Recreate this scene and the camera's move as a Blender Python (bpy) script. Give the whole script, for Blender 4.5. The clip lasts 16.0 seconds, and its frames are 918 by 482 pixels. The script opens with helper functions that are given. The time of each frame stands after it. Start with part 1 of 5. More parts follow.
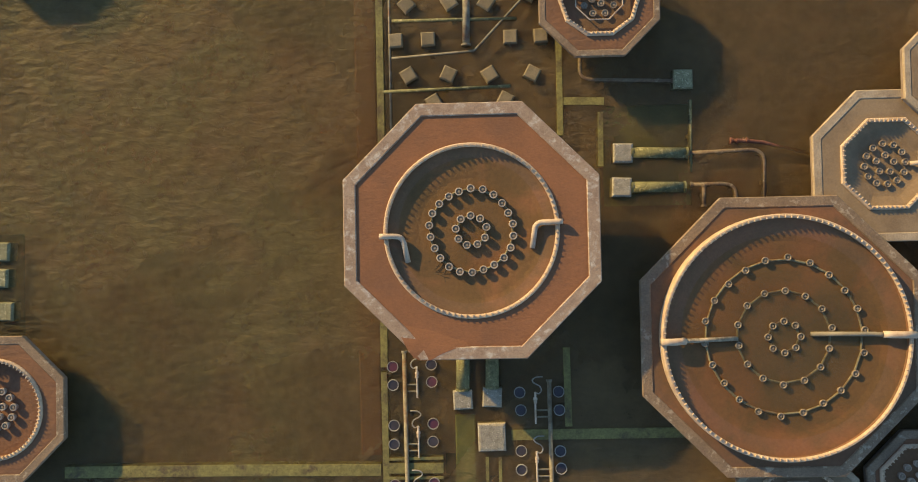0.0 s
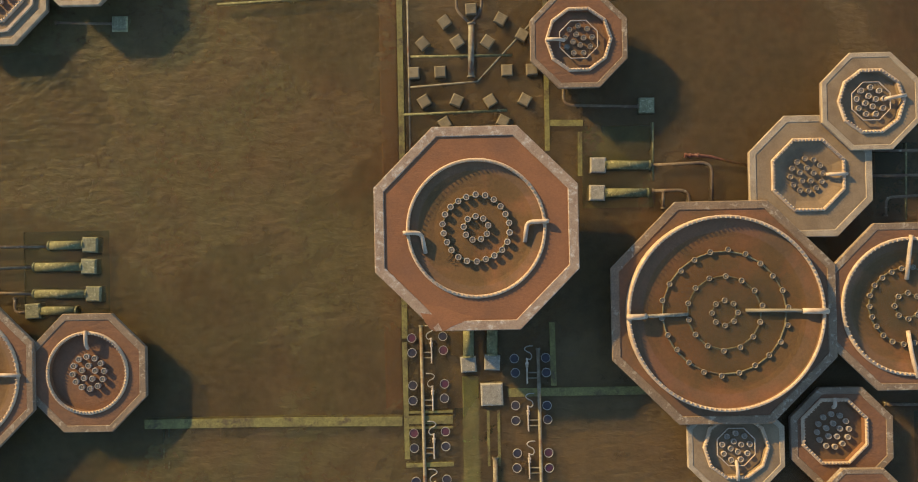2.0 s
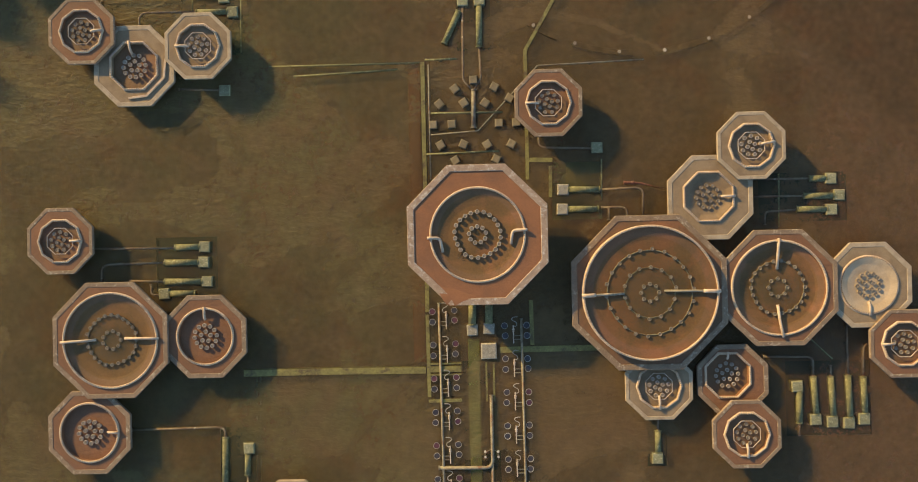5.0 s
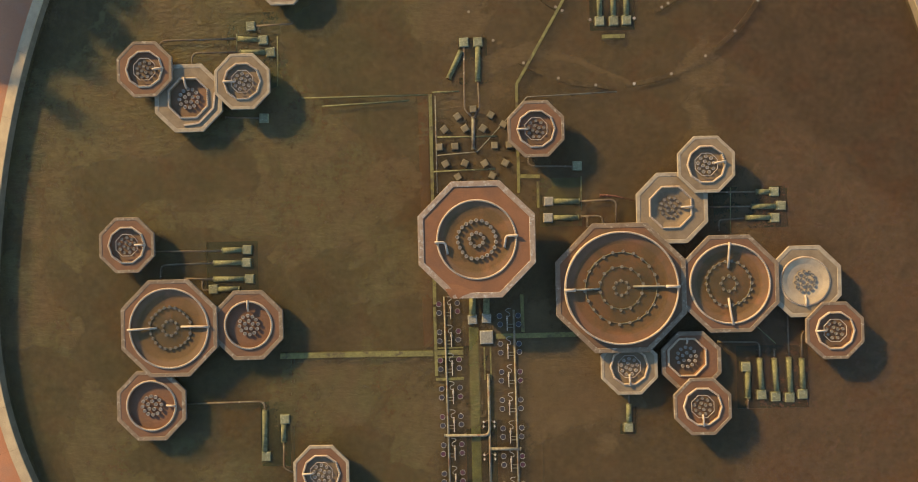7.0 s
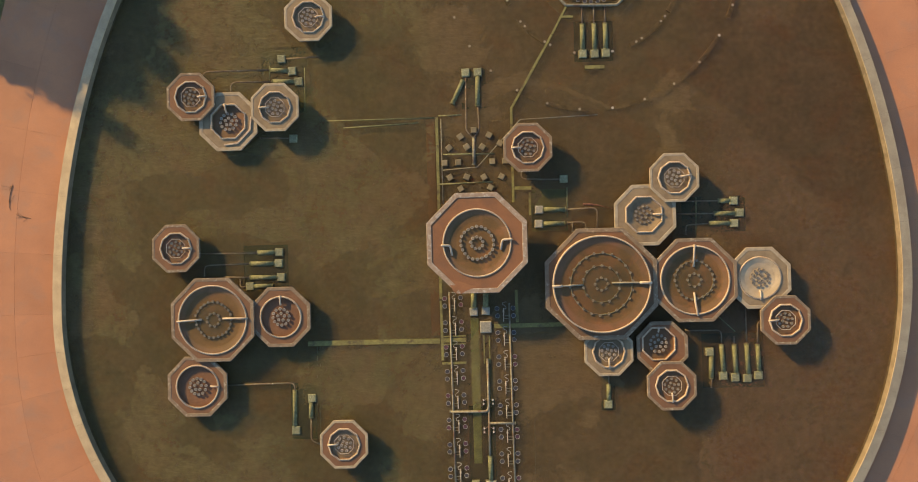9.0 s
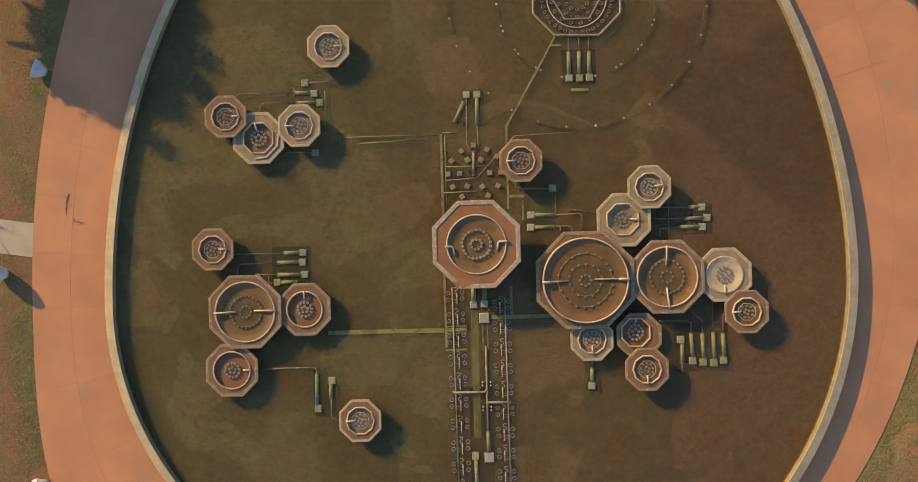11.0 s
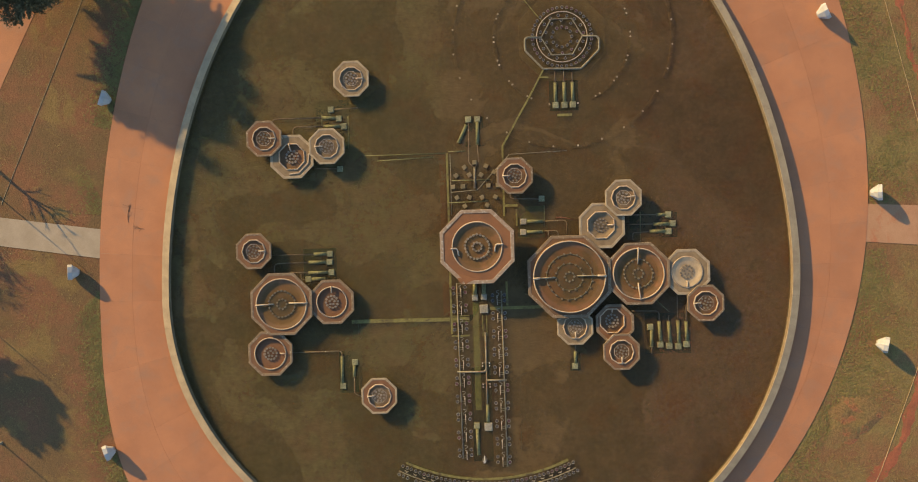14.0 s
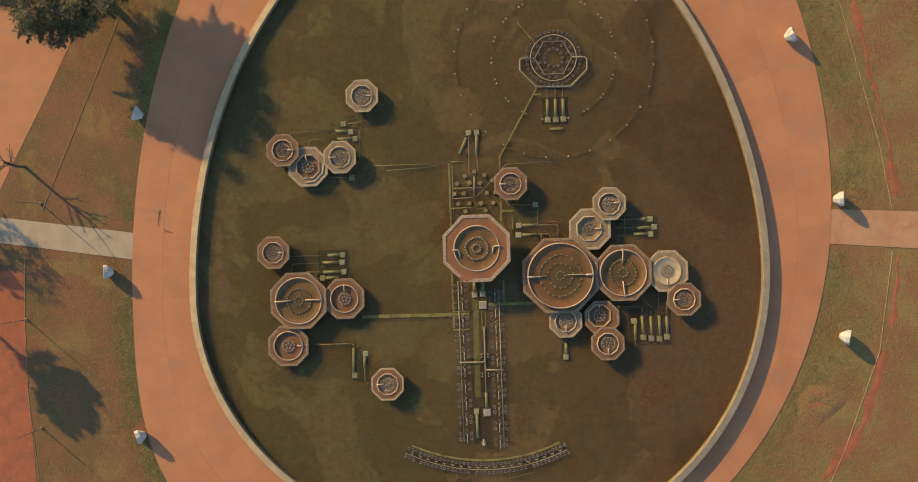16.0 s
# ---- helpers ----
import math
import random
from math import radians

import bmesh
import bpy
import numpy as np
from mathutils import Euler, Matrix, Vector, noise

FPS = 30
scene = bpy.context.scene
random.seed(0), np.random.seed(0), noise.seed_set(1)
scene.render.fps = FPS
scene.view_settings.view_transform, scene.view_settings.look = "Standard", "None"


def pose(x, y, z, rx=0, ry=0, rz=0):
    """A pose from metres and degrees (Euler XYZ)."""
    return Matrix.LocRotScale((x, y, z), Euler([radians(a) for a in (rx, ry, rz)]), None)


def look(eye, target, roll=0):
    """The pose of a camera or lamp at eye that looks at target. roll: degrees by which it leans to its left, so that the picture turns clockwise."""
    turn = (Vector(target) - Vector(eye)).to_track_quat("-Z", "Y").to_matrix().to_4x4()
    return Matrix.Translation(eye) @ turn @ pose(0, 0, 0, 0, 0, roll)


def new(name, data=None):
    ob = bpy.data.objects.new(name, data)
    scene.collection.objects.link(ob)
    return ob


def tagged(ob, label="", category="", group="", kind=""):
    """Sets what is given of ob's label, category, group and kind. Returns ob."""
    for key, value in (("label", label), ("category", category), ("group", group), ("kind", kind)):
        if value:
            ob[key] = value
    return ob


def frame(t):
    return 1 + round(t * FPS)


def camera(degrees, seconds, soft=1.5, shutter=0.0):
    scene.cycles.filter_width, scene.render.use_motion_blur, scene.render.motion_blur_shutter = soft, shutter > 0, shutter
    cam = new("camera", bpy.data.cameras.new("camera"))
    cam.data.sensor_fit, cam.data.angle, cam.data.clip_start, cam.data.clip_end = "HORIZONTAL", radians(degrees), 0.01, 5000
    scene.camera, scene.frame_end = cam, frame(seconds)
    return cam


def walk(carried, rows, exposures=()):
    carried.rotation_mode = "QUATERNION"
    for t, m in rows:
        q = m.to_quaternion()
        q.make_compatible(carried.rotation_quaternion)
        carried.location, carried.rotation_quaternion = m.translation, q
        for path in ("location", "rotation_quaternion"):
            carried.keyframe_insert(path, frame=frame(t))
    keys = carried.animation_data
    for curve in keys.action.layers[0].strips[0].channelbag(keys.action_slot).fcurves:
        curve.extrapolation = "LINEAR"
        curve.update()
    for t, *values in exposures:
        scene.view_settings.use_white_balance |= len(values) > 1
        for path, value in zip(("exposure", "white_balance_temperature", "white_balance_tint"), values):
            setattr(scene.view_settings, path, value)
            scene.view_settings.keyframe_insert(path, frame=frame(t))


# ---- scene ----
cam = camera(72.0, 16.0, 1.0)
ROWS = [
    (0.0, 0.141, -1.755, 16.394, 1.106, 1.708, -1.183),
    (0.5, 0.070, -1.751, 16.904, 0.900, 1.548, -1.164),
    (1.0, -0.002, -1.746, 17.697, 0.693, 1.388, -1.145),
    (1.5, -0.070, -1.738, 18.847, 0.520, 1.255, -1.142),
    (2.0, -0.138, -1.725, 20.192, 0.399, 1.161, -1.165),
    (2.5, -0.206, -1.707, 21.612, 0.315, 1.096, -1.209),
    (3.0, -0.265, -1.686, 22.999, 0.255, 1.054, -1.258),
    (3.5, -0.306, -1.662, 24.407, 0.205, 1.029, -1.299),
    (4.0, -0.321, -1.635, 25.802, 0.169, 1.027, -1.323),
    (6.5, -0.170, -1.452, 32.664, 0.202, 1.300, -1.380),
    (7.0, -0.140, -1.406, 33.947, 0.199, 1.357, -1.406),
    (7.5, -0.119, -1.356, 35.232, 0.185, 1.405, -1.445),
    (8.0, -0.099, -1.302, 36.588, 0.169, 1.454, -1.492),
    (8.5, -0.076, -1.246, 37.952, 0.148, 1.505, -1.538),
    (9.0, -0.046, -1.189, 39.316, 0.121, 1.558, -1.576),
    (11.5, 0.272, -0.899, 46.111, -0.095, 1.904, -1.640),
    (12.0, 0.324, -0.821, 47.451, -0.155, 1.956, -1.652),
    (12.5, 0.355, -0.727, 48.766, -0.220, 1.989, -1.671),
    (13.0, 0.359, -0.599, 50.100, -0.313, 1.999, -1.702),
    (13.5, 0.348, -0.446, 51.384, -0.426, 1.995, -1.739),
    (14.0, 0.335, -0.311, 52.730, -0.515, 1.985, -1.774),
    (14.5, 0.333, -0.237, 54.039, -0.538, 1.977, -1.798),
    (15.0, 0.347, -0.246, 55.334, -0.469, 1.972, -1.807),
    (15.5, 0.368, -0.302, 56.616, -0.347, 1.967, -1.809),
    (16.0, 0.390, -0.358, 57.936, -0.225, 1.961, -1.811),
]
EXPOSURE, KELVIN = 0.68, 7550.0
walk(cam, [(t, pose(x, y, z, rx, ry, rz)) for t, x, y, z, rx, ry, rz in ROWS], [(t, EXPOSURE + e, KELVIN + k, 10.5) for t, e, k in ((0.0, -0.02, 0.0), (4.0, 0.05, 0.0), (8.0, 0.10, 0.0), (12.0, 0.03, 100.0), (16.0, -0.06, 330.0))])

# ---- light ----
SUN_HEIGHT, SUN_WAY = 17.5, -41.5     # degrees above the horizon; bearing in which the shadows fall
world = bpy.data.worlds.new("sky")
scene.world = world
world.use_nodes = True
nt = world.node_tree
sky = nt.nodes.new("ShaderNodeTexSky")
sky.sky_type, sky.sun_disc = "NISHITA", False
sky.ozone_density, sky.dust_density = 4.0, 0.3
sky.sun_elevation = radians(SUN_HEIGHT)
sky.sun_rotation = radians(90 - (SUN_WAY + 180))
nt.links.new(sky.outputs[0], nt.nodes["Background"].inputs[0])
nt.nodes["Background"].inputs[1].default_value = 0.168
sun = bpy.data.lights.new("sun", "SUN")
sun.energy, sun.angle, sun.color = 4.5, radians(0.7), (1.0, 0.72, 0.31)
sun_ob = new("sun", sun)
away = Vector((math.cos(radians(SUN_WAY)), math.sin(radians(SUN_WAY)), -math.tan(radians(SUN_HEIGHT))))
sun_ob.matrix_world = look(-60 * away, (0, 0, 0))


# ---- materials ----
def material(name, base, second, scale=2.0, rough=0.85, fine=40.0, fine_amount=0.25, bump=0.3, third=None, third_scale=0.4,
             third_at=(0.5, 0.62), metal=0.0, vary=0.0, relief=0.03, bump_scale=None, ripple=None, edge=(0.38, 0.64), fine_dark=0.6):
    """Two colours in soft patches, a third in larger or sharper ones, grain, and a fine relief, all in metres."""
    m = bpy.data.materials.new(name)
    m.use_nodes = True
    nt = m.node_tree
    n, link = nt.nodes, nt.links.new
    bsdf = n["Principled BSDF"]
    geo = n.new("ShaderNodeNewGeometry")

    def tex(sc, detail=6.0, r=0.6, distortion=0.0):
        t = n.new("ShaderNodeTexNoise")
        t.inputs["Scale"].default_value, t.inputs["Detail"].default_value = sc, detail
        t.inputs["Roughness"].default_value, t.inputs["Distortion"].default_value = r, distortion
        link(geo.outputs["Position"], t.inputs["Vector"])
        return t

    def ramp(src, a, b):
        r = n.new("ShaderNodeMapRange")
        r.inputs["From Min"].default_value, r.inputs["From Max"].default_value = a, b
        link(src, r.inputs["Value"])
        return r.outputs["Result"]

    def mix(f, a, b, mode="MIX"):
        x = n.new("ShaderNodeMix")
        x.data_type, x.blend_type = "RGBA", mode
        for src, k in ((f, 0), (a, 6), (b, 7)):
            if isinstance(src, float):
                x.inputs[k].default_value = src
            elif isinstance(src, tuple):
                x.inputs[k].default_value = (*src, 1)
            else:
                link(src, x.inputs[k])
        return x.outputs[2]

    col = mix(ramp(tex(scale).outputs["Fac"], *edge), base, second)
    if third:
        col = mix(ramp(tex(third_scale, 8.0, 0.65, 0.4).outputs["Fac"], *third_at), col, third)
    grain = tex(fine, 4.0, 0.7)
    dark = tuple(fine_dark for _ in range(3))
    g = mix(ramp(grain.outputs["Fac"], 0.3, 0.62), dark, (1.12, 1.12, 1.12))
    col = mix(fine_amount, col, mix(1.0, col, g, "MULTIPLY"))
    if vary:
        info = n.new("ShaderNodeObjectInfo")
        v = n.new("ShaderNodeMapRange")
        v.inputs["To Min"].default_value, v.inputs["To Max"].default_value = 1 - vary, 1 + vary
        link(info.outputs["Random"], v.inputs["Value"])
        hsv = n.new("ShaderNodeHueSaturation")
        link(v.outputs[0], hsv.inputs["Value"])
        link(col, hsv.inputs["Color"])
        col = hsv.outputs[0]
    link(col, bsdf.inputs["Base Color"])
    bsdf.inputs["Roughness"].default_value, bsdf.inputs["Metallic"].default_value = rough, metal
    b = n.new("ShaderNodeBump")
    b.inputs["Strength"].default_value, b.inputs["Distance"].default_value = bump, relief
    if ripple:
        w = n.new("ShaderNodeTexNoise")
        w.inputs["Detail"].default_value, w.inputs["Distortion"].default_value = 2.0, 0.35
        mp = n.new("ShaderNodeMapping")
        mp.inputs["Scale"].default_value = ripple
        mp.inputs["Rotation"].default_value = (0, 0, radians(12))
        link(geo.outputs["Position"], mp.inputs["Vector"])
        link(mp.outputs[0], w.inputs["Vector"])
        w.inputs["Scale"].default_value = 1.0
        link(w.outputs["Fac"], b.inputs["Height"])
    else:
        link(tex(bump_scale or fine * 0.6, 5.0, 0.6).outputs["Fac"], b.inputs["Height"])
    link(b.outputs[0], bsdf.inputs["Normal"])
    return m


M_FLOOR = material("pool_bed", (0.205, 0.132, 0.070), (0.155, 0.110, 0.059), 0.7, 0.9, 3.0, 0.7, 0.7, (0.21, 0.098, 0.042), 0.25, (0.50, 0.66))
M_SLAB = material("muddy_slab", (0.27, 0.18, 0.09), (0.21, 0.14, 0.065), 0.8, 0.9, 8.0, 0.4, 0.5)


def murky_water():
    """A shallow sheet: silt that hides part of the bed, a clear part, and a rippled skin. Olive algae in the west, brown silt in the east."""
    m = material("murky_water", (0.130, 0.103, 0.044), (0.107, 0.089, 0.038), 0.22, 0.6, 3.0, 0.35, 0.85, None, ripple=(2.7, 5.6, 1.0), relief=0.11)
    nt = m.node_tree
    n, link = nt.nodes, nt.links.new
    bsdf = n["Principled BSDF"]
    bsdf.inputs["Specular IOR Level"].default_value, bsdf.inputs["Roughness"].default_value = 0.18, 0.65
    bsdf.subsurface_method = "BURLEY"
    bsdf.inputs["Subsurface Weight"].default_value, bsdf.inputs["Subsurface Scale"].default_value = 0.82, 0.7
    bsdf.inputs["Subsurface Radius"].default_value = (1.0, 0.8, 0.5)
    olive = bsdf.inputs["Base Color"].links[0].from_socket
    geo = n.new("ShaderNodeNewGeometry")
    xyz = n.new("ShaderNodeSeparateXYZ")
    link(geo.outputs["Position"], xyz.inputs[0])
    wob = n.new("ShaderNodeTexNoise")
    wob.inputs["Scale"].default_value, wob.inputs["Detail"].default_value, wob.inputs["Roughness"].default_value = 0.16, 7.0, 0.62
    link(geo.outputs["Position"], wob.inputs["Vector"])
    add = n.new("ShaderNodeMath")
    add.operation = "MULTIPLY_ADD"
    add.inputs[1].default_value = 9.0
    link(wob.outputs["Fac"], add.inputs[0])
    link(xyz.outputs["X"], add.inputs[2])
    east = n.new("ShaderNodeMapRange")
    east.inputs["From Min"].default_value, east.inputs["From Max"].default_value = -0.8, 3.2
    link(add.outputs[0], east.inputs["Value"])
    brown = n.new("ShaderNodeMix")
    brown.data_type = "RGBA"
    link(east.outputs[0], brown.inputs[0])
    silt = n.new("ShaderNodeTexNoise")
    silt.inputs["Scale"].default_value, silt.inputs["Detail"].default_value, silt.inputs["Distortion"].default_value = 0.38, 7.0, 0.8
    link(geo.outputs["Position"], silt.inputs["Vector"])
    settled = n.new("ShaderNodeMapRange")
    settled.inputs["From Min"].default_value, settled.inputs["From Max"].default_value, settled.inputs["To Max"].default_value = 0.46, 0.66, 0.8
    link(silt.outputs["Fac"], settled.inputs["Value"])
    tinted = n.new("ShaderNodeMix")
    tinted.data_type = "RGBA"
    link(settled.outputs[0], tinted.inputs[0])
    link(olive, tinted.inputs[6])
    tinted.inputs[7].default_value = (0.128, 0.084, 0.040, 1)
    link(tinted.outputs[2], brown.inputs[6])
    brown.inputs[7].default_value = (0.136, 0.090, 0.043, 1)
    blot = n.new("ShaderNodeTexNoise")
    blot.inputs["Scale"].default_value, blot.inputs["Detail"].default_value, blot.inputs["Roughness"].default_value = 1.6, 10.0, 0.78
    link(geo.outputs["Position"], blot.inputs["Vector"])
    tone = n.new("ShaderNodeMapRange")
    tone.inputs["From Min"].default_value, tone.inputs["From Max"].default_value = 0.32, 0.68
    tone.inputs["To Min"].default_value, tone.inputs["To Max"].default_value = 0.78, 1.2
    link(blot.outputs["Fac"], tone.inputs["Value"])
    hsv = n.new("ShaderNodeHueSaturation")
    broad = n.new("ShaderNodeTexNoise")
    broad.inputs["Scale"].default_value, broad.inputs["Detail"].default_value, broad.inputs["Distortion"].default_value = 0.10, 7.0, 1.2
    link(geo.outputs["Position"], broad.inputs["Vector"])
    stain = n.new("ShaderNodeMapRange")
    stain.inputs["From Min"].default_value, stain.inputs["From Max"].default_value = 0.465, 0.525
    stain.inputs["To Min"].default_value, stain.inputs["To Max"].default_value = 0.74, 1.14
    link(broad.outputs["Fac"], stain.inputs["Value"])
    both = n.new("ShaderNodeMath")
    both.operation = "MULTIPLY"
    link(tone.outputs[0], both.inputs[0])
    link(stain.outputs[0], both.inputs[1])
    link(both.outputs[0], hsv.inputs["Value"])
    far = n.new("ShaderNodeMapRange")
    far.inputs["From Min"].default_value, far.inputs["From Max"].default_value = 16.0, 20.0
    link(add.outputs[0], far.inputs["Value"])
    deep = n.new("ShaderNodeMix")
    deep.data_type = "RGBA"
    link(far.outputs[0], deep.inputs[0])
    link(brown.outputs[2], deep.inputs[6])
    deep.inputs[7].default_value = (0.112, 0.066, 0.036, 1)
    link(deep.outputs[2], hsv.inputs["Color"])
    link(hsv.outputs[0], bsdf.inputs["Base Color"])
    clear = n.new("ShaderNodeBsdfTransparent")
    clear.inputs[0].default_value = (0.93, 0.91, 0.78, 1)
    mixer = n.new("ShaderNodeMixShader")
    mixer.inputs[0].default_value = 0.55
    link(clear.outputs[0], mixer.inputs[1])
    link(bsdf.outputs[0], mixer.inputs[2])
    link(mixer.outputs[0], n["Material Output"].inputs["Surface"])
    return m


def clouded(name, base, second, share, clear, reach):
    """A thin sheet of clouded water in a dish: silt hides that share of the bed, less towards an uneven shore at reach metres from the middle."""
    m = material(name, base, second, 0.9, 0.35, 9.0, 0.4, 0.4, bump_scale=5.0)
    n, link = m.node_tree.nodes, m.node_tree.links.new
    where = n.new("ShaderNodeTexCoord")
    away = n.new("ShaderNodeVectorMath")
    away.operation = "LENGTH"
    link(where.outputs["Object"], away.inputs[0])
    blot = n.new("ShaderNodeTexNoise")
    blot.inputs["Scale"].default_value, blot.inputs["Detail"].default_value = 0.9, 6.0
    link(where.outputs["Object"], blot.inputs["Vector"])
    shore = n.new("ShaderNodeMath")
    shore.operation = "MULTIPLY_ADD"
    shore.inputs[1].default_value = reach * 0.9
    link(blot.outputs["Fac"], shore.inputs[0])
    link(away.outputs["Value"], shore.inputs[2])
    fade = n.new("ShaderNodeMapRange")
    fade.inputs["From Min"].default_value, fade.inputs["From Max"].default_value = reach * 0.95, reach * 1.5
    fade.inputs["To Min"].default_value, fade.inputs["To Max"].default_value = share, 0.0
    link(shore.outputs[0], fade.inputs["Value"])
    see = n.new("ShaderNodeBsdfTransparent")
    see.inputs[0].default_value = (*clear, 1)
    mixer = n.new("ShaderNodeMixShader")
    link(fade.outputs[0], mixer.inputs[0])
    link(see.outputs[0], mixer.inputs[1])
    link(n["Principled BSDF"].outputs[0], mixer.inputs[2])
    link(mixer.outputs[0], n["Material Output"].inputs["Surface"])
    return m


M_WATER = murky_water()
M_POND = clouded("basin_water", (0.135, 0.098, 0.040), (0.100, 0.076, 0.030), 0.45, (0.95, 0.94, 0.86), 2.3)
M_POND_SMALL = clouded("small_basin_water", (0.135, 0.098, 0.040), (0.100, 0.076, 0.030), 0.45, (0.95, 0.94, 0.86), 1.6)
M_PIT_PALE = material("pale_algae_pit", (0.23, 0.25, 0.085), (0.17, 0.18, 0.065), 1.2, 0.6, 10.0, 0.4, 0.3)
# Algae green, with the shade of deeper pits put into the dark colour.
M_PIT = material("shaded_algae_pit", (0.028, 0.052, 0.016), (0.016, 0.030, 0.010), 1.5, 0.5, 14.0, 0.35, 0.3)
M_GREEN = material("algae_bed", (0.34, 0.42, 0.14), (0.20, 0.25, 0.09), 1.4, 0.6, 12.0, 0.35, 0.3)
M_WALK = material("salmon_paving", (0.50, 0.208, 0.097), (0.43, 0.178, 0.086), 0.35, 0.85, 16.0, 0.35, 0.2, (0.40, 0.195, 0.112), 0.5, (0.50, 0.72), vary=0.05, fine_dark=0.7)
M_WALK_PALE = material("pale_salmon_paving", (0.49, 0.265, 0.145), (0.43, 0.215, 0.112), 0.5, 0.85, 14.0, 0.35, 0.2, (0.46, 0.165, 0.075), 0.4, (0.54, 0.66), fine_dark=0.7)
M_JOINT = material("paving_joint", (0.40, 0.170, 0.086), (0.30, 0.13, 0.068), 2.0, 0.95, 12.0, 0.3, 0.2)
M_WALL = material("pale_concrete", (0.46, 0.345, 0.205), (0.37, 0.27, 0.16), 1.2, 0.85, 18.0, 0.35, 0.3)
# Inner and outer wall faces, browner and darker than the coping.
M_WALL_FACES = material("wall_faces", (0.22, 0.165, 0.105), (0.155, 0.115, 0.070), 1.5, 0.9, 14.0, 0.4, 0.4, (0.28, 0.21, 0.13), 0.9, (0.56, 0.68))
M_GRASS = material("dry_grass", (0.235, 0.104, 0.048), (0.172, 0.102, 0.042), 0.20, 0.95, 12.0, 0.75, 1.0, (0.235, 0.150, 0.052), 0.30, (0.53, 0.64), fine_dark=0.42, relief=0.06, edge=(0.42, 0.56))


def greener_east(m):
    """Thicker, sandier grass on the east side, in uneven patches."""
    n, link = m.node_tree.nodes, m.node_tree.links.new
    bsdf = n["Principled BSDF"]
    worn = bsdf.inputs["Base Color"].links[0].from_socket
    geo = n.new("ShaderNodeNewGeometry")
    xyz = n.new("ShaderNodeSeparateXYZ")
    link(geo.outputs["Position"], xyz.inputs[0])
    patch, fine = n.new("ShaderNodeTexNoise"), n.new("ShaderNodeTexNoise")
    for t, sc in ((patch, 0.28), (fine, 11.0)):
        t.inputs["Scale"].default_value, t.inputs["Detail"].default_value, t.inputs["Roughness"].default_value = sc, 8.0, 0.65
        link(geo.outputs["Position"], t.inputs["Vector"])
    mixes = []
    for src, lo, hi, c0, c1 in ((patch, 0.42, 0.58, (0.275, 0.135, 0.058), (0.270, 0.200, 0.068)), (fine, 0.35, 0.65, (0.62, 0.62, 0.62), (1.2, 1.2, 1.2))):
        r = n.new("ShaderNodeMapRange")
        r.inputs["From Min"].default_value, r.inputs["From Max"].default_value = lo, hi
        link(src.outputs["Fac"], r.inputs["Value"])
        x = n.new("ShaderNodeMix")
        x.data_type = "RGBA"
        x.inputs[6].default_value, x.inputs[7].default_value = (*c0, 1), (*c1, 1)
        link(r.outputs[0], x.inputs[0])
        mixes.append(x.outputs[2])
    lush = n.new("ShaderNodeMix")
    lush.data_type, lush.blend_type = "RGBA", "MULTIPLY"
    lush.inputs[0].default_value = 1.0
    link(mixes[0], lush.inputs[6])
    link(mixes[1], lush.inputs[7])
    east = n.new("ShaderNodeMapRange")
    east.inputs["From Min"].default_value, east.inputs["From Max"].default_value = -10.0, 25.0
    east.inputs["To Max"].default_value = 0.75
    link(xyz.outputs["X"], east.inputs["Value"])
    both = n.new("ShaderNodeMix")
    both.data_type = "RGBA"
    link(east.outputs[0], both.inputs[0])
    link(worn, both.inputs[6])
    link(lush.outputs[2], both.inputs[7])
    link(both.outputs[2], bsdf.inputs["Base Color"])


greener_east(M_GRASS)
M_PATH = material("grey_paving", (0.42, 0.33, 0.23), (0.36, 0.28, 0.19), 0.8, 0.85, 20.0, 0.25, 0.2)
M_RIM = material("worn_concrete", (0.37, 0.265, 0.180), (0.29, 0.195, 0.130), 3.0, 0.85, 26.0, 0.5, 0.5, (0.50, 0.43, 0.345), 5.0, (0.53, 0.66), fine_dark=0.5)
M_RIM_PLAIN = material("stained_concrete", (0.270, 0.186, 0.112), (0.200, 0.136, 0.083), 1.8, 0.85, 26.0, 0.6, 0.6, (0.40, 0.32, 0.22), 5.0, (0.56, 0.64), fine_dark=0.45)
M_RIM_PALE = material("pale_worn_concrete", (0.43, 0.335, 0.220), (0.33, 0.25, 0.155), 2.5, 0.85, 30.0, 0.5, 0.5, (0.27, 0.20, 0.13), 3.0, (0.54, 0.68), fine_dark=0.5)
M_SHELL = material("basin_concrete", (0.26, 0.20, 0.15), (0.19, 0.14, 0.10), 2.0, 0.9, 25.0, 0.4, 0.4)
M_SILT = material("red_silt", (0.262, 0.109, 0.046), (0.212, 0.091, 0.039), 0.9, 0.85, 18.0, 0.35, 0.45, (0.20, 0.090, 0.044), 0.8, (0.50, 0.70), ripple=(9.0, 17.0, 1.0), relief=0.02)
M_SILT_BROWN = material("brown_silt", (0.212, 0.096, 0.044), (0.165, 0.078, 0.037), 1.1, 0.85, 12.0, 0.35, 0.6, (0.16, 0.082, 0.042), 0.8, (0.50, 0.70), ripple=(5.0, 8.0, 1.0))
